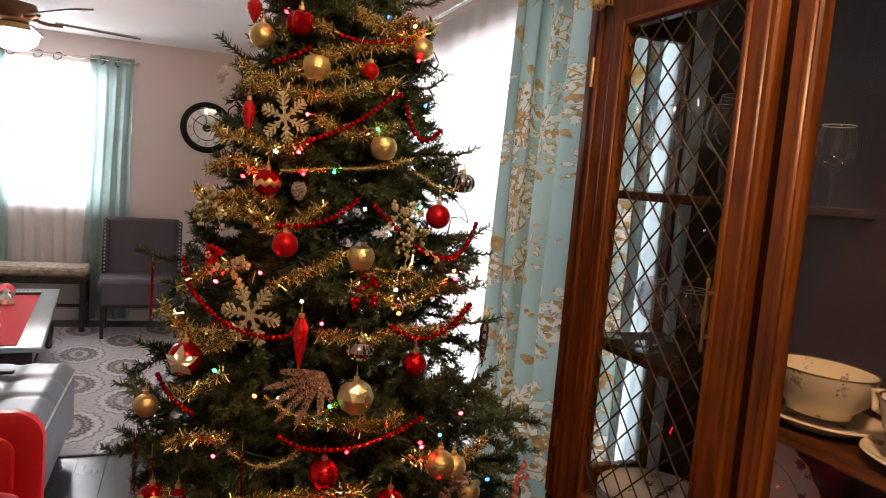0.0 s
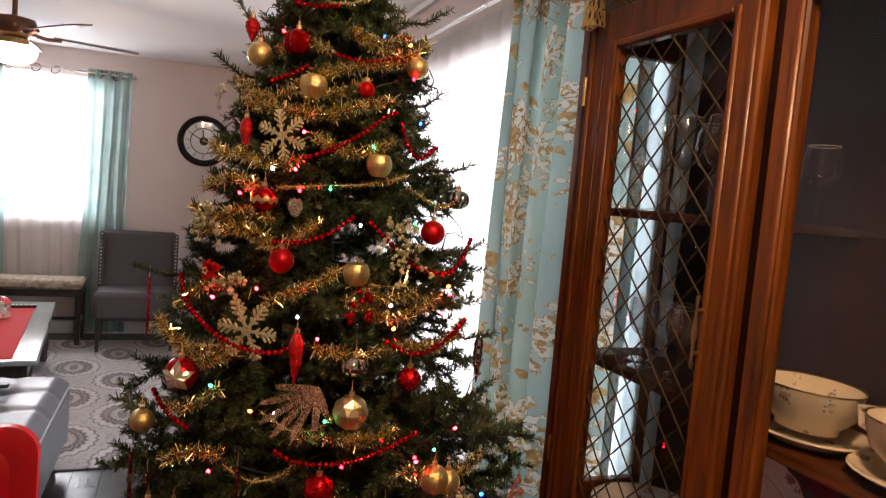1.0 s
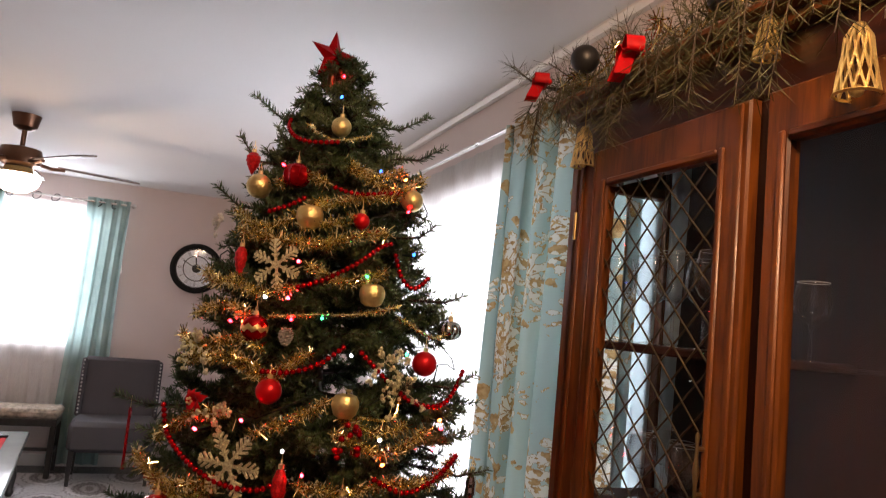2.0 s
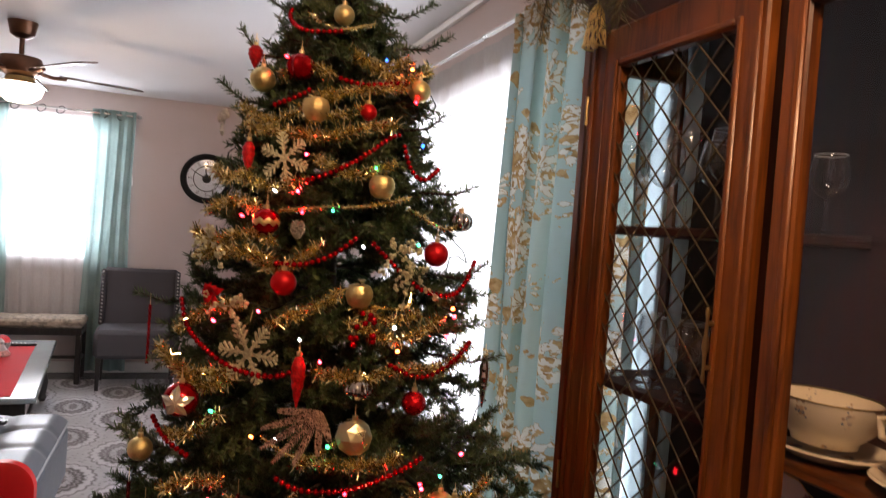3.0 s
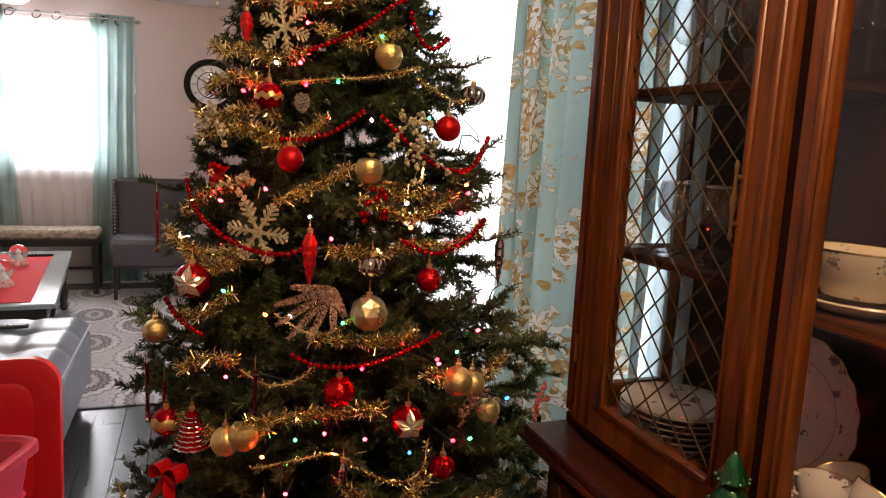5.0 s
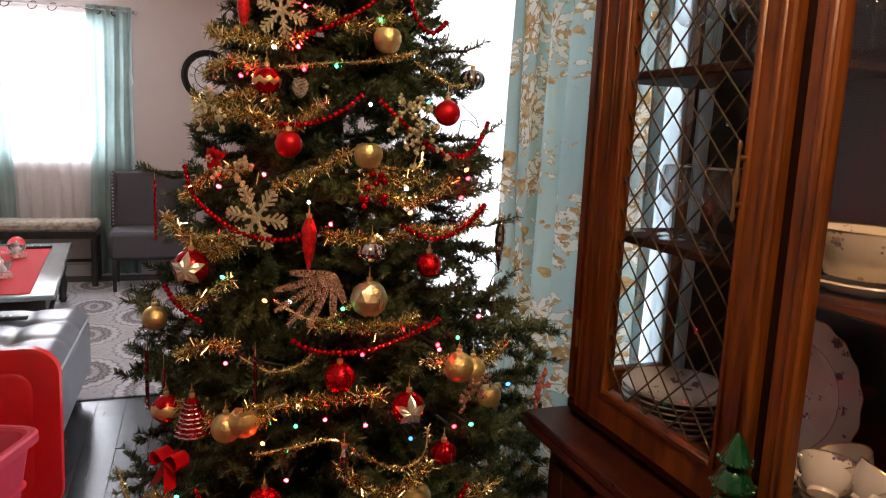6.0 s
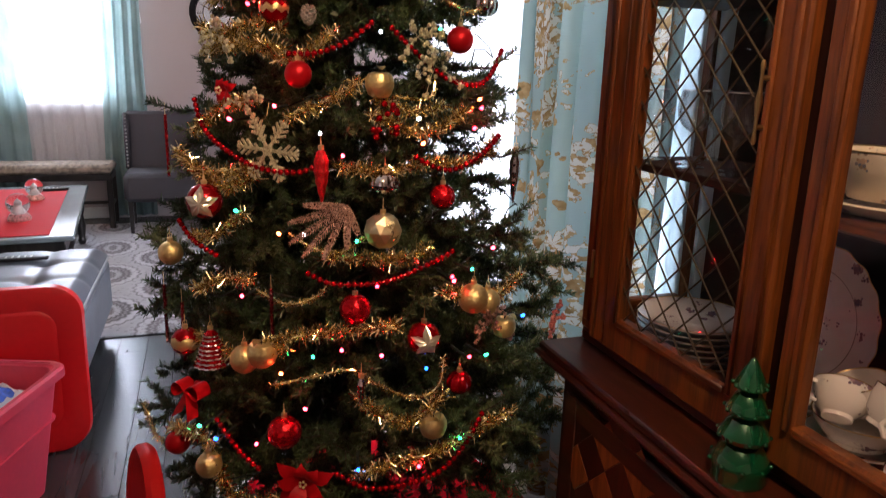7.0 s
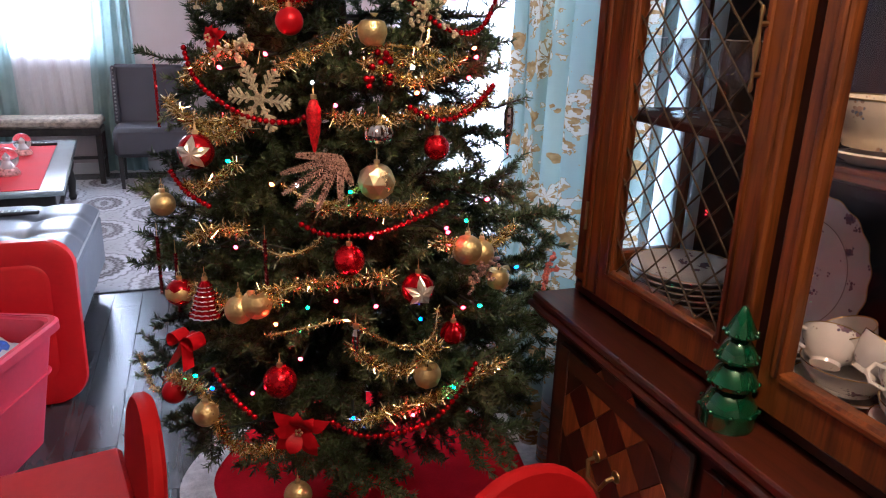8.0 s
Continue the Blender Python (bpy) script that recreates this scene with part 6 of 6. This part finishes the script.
tinsel(1, (-149.5, 1.668), (-123.1, 1.651), (-104.5, 1.65))
tinsel(1, (-139, 1.545), (-125.7, 1.528), (-115.4, 1.547))
tinsel(1, (-150.6, 1.365), (-138.2, 1.382), (-121.9, 1.374))
tinsel(0, (-121.8, 1.479), (-106.3, 1.491), (-92.8, 1.5), (-76.3, 1.527))
tinsel(1, (-154.7, 1.469), (-138.8, 1.494), (-125.6, 1.466))
tinsel(1, (-118.6, 1.241), (-108.5, 1.276), (-99.9, 1.315))
tinsel(0, (-90.4, 1.289), (-80.5, 1.287), (-77.5, 1.333))
tinsel(1, (-105.4, 1.155), (-93.4, 1.142), (-83.7, 1.161), (-68.8, 1.159), (-56.6, 1.203))
tinsel(1, (-139.4, 0.892), (-132.6, 0.922), (-124.8, 0.929))
tinsel(0, (-122.9, 0.91), (-115.6, 0.889), (-109.4, 0.907), (-106.8, 0.933))
tinsel(1, (-107.7, 0.982), (-98.3, 0.979), (-87.2, 0.979), (-83.5, 0.997))
tinsel(0, (-118.6, 0.725), (-110.8, 0.745), (-102.1, 0.762), (-96.2, 0.728), (-88.7, 0.697), (-83.2, 0.714), (-81.7, 0.77))
tinsel(1, (-145.4, 0.582), (-135.2, 0.588), (-130.4, 0.522), (-124.6, 0.471), (-112.6, 0.497))
tinsel(1, (-101.3, 0.546), (-91.6, 0.564), (-80.8, 0.582), (-72.3, 0.604), (-63.2, 0.611))
tinsel(1, (-120.3, 0.815), (-108.3, 0.835), (-98.5, 0.846), (-91.9, 0.848))
tinsel(1, (-93.9, 1.283), (-85.2, 1.261), (-75.7, 1.273))
tinsel(1, (-110, 1.799), (-125, 1.815), (-136.4, 1.788))
tinsel(1, (-127.9, 1.055), (-135.4, 1.009), (-143, 0.995))

tinsel(1, (-160, 1.57), (-148, 1.545), (-138, 1.56))
tinsel(1, (-158, 1.42), (-146, 1.4), (-132, 1.425), (-122, 1.41))
tinsel(1, (-150, 1.2), (-140, 1.255), (-128, 1.275))
tinsel(1, (-146, 1.13), (-136, 1.1), (-126, 1.13))
tinsel(1, (-100, 1.85), (-85, 1.83), (-66, 1.86))
tinsel(1, (-118, 1.69), (-104, 1.7), (-92, 1.725))

swag = random.Random(21)
for k in range(13):
    a, z = -150 + 95 * ((k * 0.618) % 1), 0.5 + 1.5 * (k + 0.5) / 13
    w = swag.uniform(10, 17) / max(0.4, reach(z) / 0.45)
    tinsel(1 if k % 4 else 0, (a - w, z + swag.uniform(0.0, 0.04)), (a, z - swag.uniform(0.01, 0.03)), (a + w, z + swag.uniform(-0.01, 0.05)))


def sprig(az, z, label, material, size=0.05):
    o = thing("leaf_spray", facing(on_tree(az, z, 1.02)), label, "leaf spray", "small sprigs")
    rr = random.Random(int(az * 10))
    for j in range(7):
        a = radians(rr.uniform(-150, 150))
        pts = [(0.01 + 0.01 * t, size * t * math.sin(a) + 0.006 * t * t, size * t * math.cos(a) - 0.02 * t * t) for t in (0, 0.33, 0.66, 1)]
        stem = Shape().tube(pts, 0.001, 5)
        for q in pts[1:]:
            for u in range(3):
                stem.ball(0.0045, 8, pose(q[0] + rr.uniform(-0.004, 0.006), q[1] + rr.uniform(-0.007, 0.007), q[2] + rr.uniform(-0.007, 0.007)))
        part("stem", stem, material, o)


sprig(-83, 1.405, "champagne glitter berry sprig on the tree", GLITTER)
sprig(-78, 1.35, "champagne glitter berry sprig on the tree", GLITTER)
sprig(-145, 1.4, "pale glitter berry sprig on the tree", GLITTER)
sprig(-131, 1.27, "pale glitter berry sprig on the tree", GLITTER)
sprig(-70, 0.83, "rose glitter berry sprig on the tree", ROSE)
CORAL = surface("coral_glitter", (0.62, 0.16, 0.1), 0.45, 0.3, vary=0.6, scale=200, fine=400, relief=0.8)
sprig(-41.5, 0.765, "orange-red glitter berry sprig at a branch tip", CORAL, 0.06)
sprig(-168, 1.7, "white frosted berry sprig at a branch tip", FROST, 0.025)

# ---- string lights ----
BULBS = {"red": (1, 0.008, 0.01), "pink": (1, 0.014, 0.022), "amber": (1, 0.06, 0.01), "blue": (0.02, 0.16, 1), "green": (0.03, 0.7, 0.3), "white": (0.9, 0.95, 1)}
CORD = surface("dark_green_cord", (0.01, 0.02, 0.012), 0.6)
GLOW = {n: glow("lit_bulb_" + n, c, 85.0 if c[0] > 0.95 else 9.0) for n, c in BULBS.items()}
BULB = {n: Shape().lathe([(0.001, 0.0052), (0.0025, 0.004), (0.0036, 0.0), (0.0029, -0.0035), (0.0018, -0.0045)], 10).mesh("bulb", GLOW[n], "all") for n in BULBS}
lights = thing("string_lights", pose(0, 0, 0), "string of small coloured lights, lit, on the tree", "string lights")


def bulbs(colour, *places):
    for az, z in places:
        b = part("bulb", BULB[colour], None, lights, "lit " + colour + " bulb", m=facing(on_tree(az, z, 1.03)) @ pose(0, 0, 0, 20 * math.sin(az), 60, 0))
        q = on_tree(az, z, 0.9)
        part("socket", Shape().tube([on_tree(az, z, 1.03) + Vector((0, 0, -0.004)), q], 0.003, 6), CORD, lights)


bulbs("red", (-137.3, 1.84), (-66.8, 1.758), (-135.3, 1.461), (-62.6, 1.267), (-66.7, 1.226), (-78.7, 0.934), (-113.9, 1.477), (-96.4, 0.927), (-75.6, 0.764), (-88.2, 0.552), (-122, 2.12))
bulbs("pink", (-115.4, 1.605), (-116.4, 1.522), (-122.4, 1.265), (-135.9, 1.235), (-104.1, 1.175), (-126.2, 0.897), (-65.8, 0.978), (-95.7, 0.791), (-121.6, 0.602), (-111.4, 0.684), (-78.4, 0.925), (-104, 0.804))
bulbs("amber", (-65.2, 1.841), (-130.1, 1.461), (-83.5, 1.199), (-118.6, 1.023), (-116.6, 0.752), (-139.4, 0.679), (-62.8, 1.285))
bulbs("blue", (-81.8, 1.848), (-67.2, 1.653), (-86.1, 0.756), (-131.2, 0.595), (-100.7, 0.559), (-57.7, 0.817), (-115.3, 2.052))
bulbs("green", (-89.4, 1.586), (-103.9, 1.486), (-74.5, 1.424), (-130.1, 1.059), (-100.8, 1.014), (-109.9, 0.79), (-135.8, 0.612), (-70.9, 0.759), (-73.1, 0.943), (-78.6, 0.594))
bulbs("white", (-124.7, 1.52), (-109.8, 1.216), (-112.8, 1.024), (-93.6, 1.413), (-84.2, 1.247))
wire = [on_tree(-200 + 9.5 * k, 0.4 + 0.0105 * k + 0.02 * math.sin(k * 1.7), 0.86 + 0.05 * math.sin(k)) for k in range(160)]
part("wire", Shape().tube(wire, 0.0018, 5), CORD, lights, "dark green wire")

# tree topper
tt = thing("tree_topper", pose(TX - 0.07, TY - 0.03, 2.16), "red star tree topper with dark edges", "tree topper")
pts = []
for k in range(10):
    a = PI / 2 + k * PI / 5
    q = 0.075 if k % 2 == 0 else 0.032
    pts.append((q * math.cos(a), 0, q * math.sin(a)))
st = Shape().add([(0, -0.014, 0), (0, 0.014, 0)] + pts, [(0, 2 + k, 2 + (k + 1) % 10) for k in range(10)] + [(1, 2 + (k + 1) % 10, 2 + k) for k in range(10)])
part("star", st, RED_SHINY, tt, smooth=False, m=pose(0, 0, 0.02, 0, 0, 20))
part("sleeve", Shape().lathe([(0.012, -0.08), (0.009, 0.0)], 10), FAN_METAL, tt)


# hanging twisted sticks and cords
DARK_RED = surface("dark_red_glass", (0.09, 0.004, 0.006), 0.2, 0.3)


def twist_stick(p, l, label, material):
    o = thing("twist_ornament", Matrix.Translation(p), label, "ornament", "twisted sticks")
    runs = Shape()
    for s in (0, PI):
        runs.tube([(0.0027 * math.cos(60 * t + s), 0.0027 * math.sin(60 * t + s), -l * t) for t in [k / 40 for k in range(41)]], 0.0021, 6)
    part("stick", runs, material, o)
    part("thread", Shape().tube([(0, 0, 0), (0, 0, 0.03)], 0.0008, 4), GOLD_SMOOTH, o)


twist_stick(on_tree(172, 1.23, 1.0) + (on_tree(172, 1.23, 1.0) - on_tree(172, 1.23, 0.7)).normalized() * 0.03 + Vector((0, 0, -0.012)), 0.15, "red twisted glass stick hanging from a branch tip", RED_SHINY)
twist_stick(on_tree(-151, 0.88, 1.03), 0.13, "dark red twisted stick hanging on the tree", DARK_RED)
twist_stick(on_tree(-119, 0.92, 1.05), 0.13, "dark red twisted stick hanging on the tree", DARK_RED)
twist_stick(on_tree(-143, 0.86, 1.03), 0.13, "dark red twisted stick hanging on the tree", DARK_RED)

# ---- garland on the cabinet ----
gar = thing("pine_garland", pose(0, 0, 0), "long-needled pine garland lying along the cabinet top", "garland")
g_rnd = random.Random(11)
gsegs = []
for k in range(46):
    y = 1.66 - 1.75 * k / 45
    a = Vector((1.0 + g_rnd.uniform(-0.02, 0.08), y, 2.075))
    for j in range(4):
        e = a + Vector((g_rnd.uniform(-0.12, 0.05), g_rnd.uniform(-0.08, 0.09), g_rnd.uniform(-0.03, 0.11)))
        gsegs.append((a, e, 0.002, 0.001, False))
    for _ in range(2 if k % 2 else 1):
        a2 = Vector((0.926, y + g_rnd.uniform(-0.015, 0.015), 2.06))
        gsegs.append((a2, a2 + Vector((-0.015, g_rnd.uniform(-0.03, 0.03), -g_rnd.uniform(0.05, 0.19))), 0.0015, 0.001, False))
gsegs.append((Vector((1.0, 1.6, 2.07)), Vector((0.95, 1.72, 2.13)), 0.003, 0.001, False))
gsegs.append((Vector((0.95, 1.72, 2.13)), Vector((0.93, 1.82, 2.2)), 0.003, 0.001, False))
part("stem", twig_mesh(gsegs), BARK, gar, smooth=False)
DRY = surface("olive_pine_needles", (0.07, 0.065, 0.022), 0.5, vary=0.5, scale=20)
gn = part("needles", needles_on(gsegs, 420, 0.05, 0.0013, 9, "needles", DRY), DRY, gar, "olive green needles")
gn["kind"] = "stuff"


def gold_bell(x, y, z, s, label):
    o = thing("bell", pose(x, y, z), label, "bell", "gold bells on the cabinet")
    rows = Shape()
    for k in range(12):
        a = 2 * PI * k / 12
        for sg in (-1, 1):
            rows.tube([(s * r * math.cos(a + sg * t * 0.9), s * r * math.sin(a + sg * t * 0.9), s * zz) for t, r, zz in ((0, 0.5, -1.0), (0.3, 0.42, -0.5), (0.6, 0.34, 0), (0.8, 0.3, 0.4), (1, 0.1, 0.75))], s * 0.035, 5)
    part("lattice", rows, GOLD, o)
    part("rim", Shape().lathe([(s * 0.48, -s * 1.04), (s * 0.55, -s), (s * 0.48, -s * 0.95)], 24, cap=False), GOLD, o)
    part("clapper", Shape().ball(s * 0.16, 12, pose(0, 0, -s * 0.9)), GOLD, o)
    part("loop", Shape().tube([(0, 0, s * 0.7), (0, 0, s * 1.9)], 0.0012, 5), GOLD, o)


gold_bell(0.95, 1.455, 1.915, 0.05, "gold lattice bell hanging from the garland")
gold_bell(0.95, 0.8, 1.9, 0.055, "gold lattice bell hanging from the garland")
gold_bell(0.95, 0.955, 1.985, 0.04, "small gold lattice bell hanging from the garland")


def bow(m, s, label, group="red bows on the garland"):
    o = thing("bow", m, label, "bow", group)
    for sg in (-1, 1):
        loop = Shape().sheet(lambda u, v: (-0.02 + 0.035 * (v - 0.5), sg * s * math.sin(PI * u) * (0.6 + 0.4 * u), s * 0.55 * math.sin(2 * PI * u) * 0.6), 20, 4)
        part("loop", loop, RED_SATIN, o, smooth="all")
        tail = Shape().sheet(lambda u, v: (-0.02 + 0.03 * (v - 0.5) - 0.02 * u, sg * s * 0.5 * u, -s * 1.2 * u), 8, 4)
        part("tail", tail, RED_SATIN, o, smooth="all")
    part("knot", Shape().ball(s * 0.22, 12), RED_SATIN, o)


bow(pose(0.94, 1.26, 2.06, 0, 0, -20), 0.05, "red satin bow on the garland")
bow(pose(0.95, 1.64, 2.11, 0, 0, -20), 0.04, "red satin bow at the garland's end")
bow(facing(on_tree(-135.5, 0.705, 1.05)) @ pose(0, 0, 0, 0, 0, 180), 0.045, "red satin ribbon bow tied on the tree", "")
for y, z, r in ((1.47, 2.11, 0.032), (1.05, 2.08, 0.025)):
    dk = thing("ornament", pose(0.945, y, z), "dark glass ball lying in the garland", "ornament", "garland balls")
    part("body", Shape().ball(r, 24), BLACK, dk)
gtin = []
for k in range(60):
    gtin.append((0.945 + 0.02 * math.sin(k), 1.56 - 0.022 * k, 2.075 + 0.03 * math.sin(k * 0.9)))
gg = thing("tinsel_garland", pose(0, 0, 0), "gold tinsel wound through the pine garland", "garland", "cabinet tinsel")
part("core", Shape().tube(gtin, 0.002, 5), TINSEL, gg)
strip = Shape()
for p in gtin:
    for j in range(14):
        d = Vector((g_rnd.gauss(0, 1), g_rnd.gauss(0, 1), g_rnd.gauss(0, 1))).normalized() * 0.024
        q = Vector(p) + Vector((0, g_rnd.uniform(-0.011, 0.011), 0))
        w = d.cross(Vector((g_rnd.random(), g_rnd.random(), 1))).normalized() * 0.0009
        strip.add([q - w, q + w, q + d + w, q + d - w], [(0, 1, 2, 3)])
part("foil", strip, TINSEL, gg, "thin gold foil strips", False)["kind"] = "stuff"

# ---- floor boards, last ----
floor = single("floor", Shape().box(LEFT_X - 0.14, WALL_X + 0.14, NEAR_Y - 0.14, WALL_Y + 0.14, -0.15, -0.002), surface("subfloor", (0.01, 0.009, 0.008), 0.8), "dark stained wooden floor boards", "floor", kind="structure", smooth=False)
BOARD_W, BOARD_L = 0.127, 1.22
plank = Shape().box(-BOARD_W / 2 + 0.0008, BOARD_W / 2 - 0.0008, -BOARD_L / 2 + 0.0008, BOARD_L / 2 - 0.0008, -0.002, 0.0125, 0.0007).mesh("board", BOARD, False)
rest = Shape()
made = 0
for i in range(int((WALL_X - LEFT_X) / BOARD_W) + 1):
    x = WALL_X - BOARD_W / 2 - i * BOARD_W
    y = NEAR_Y - (i * 0.47) % BOARD_L + BOARD_L / 2
    while y - BOARD_L / 2 < WALL_Y:
        if -1.4 < x < 1.3 and 0.2 < y < 4.6 and made < 290:
            b = new("board", plank)
            b.parent, b.location = floor, (x, y, 0)
            made += 1
        else:
            rest.box(x - BOARD_W / 2 + 0.0008, x + BOARD_W / 2 - 0.0008, max(NEAR_Y, y - BOARD_L / 2 + 0.0008), min(WALL_Y, y + BOARD_L / 2 - 0.0008), -0.002, 0.0125)
        y += BOARD_L
part("boards", rest, BOARD, floor, smooth=False)["kind"] = "stuff"
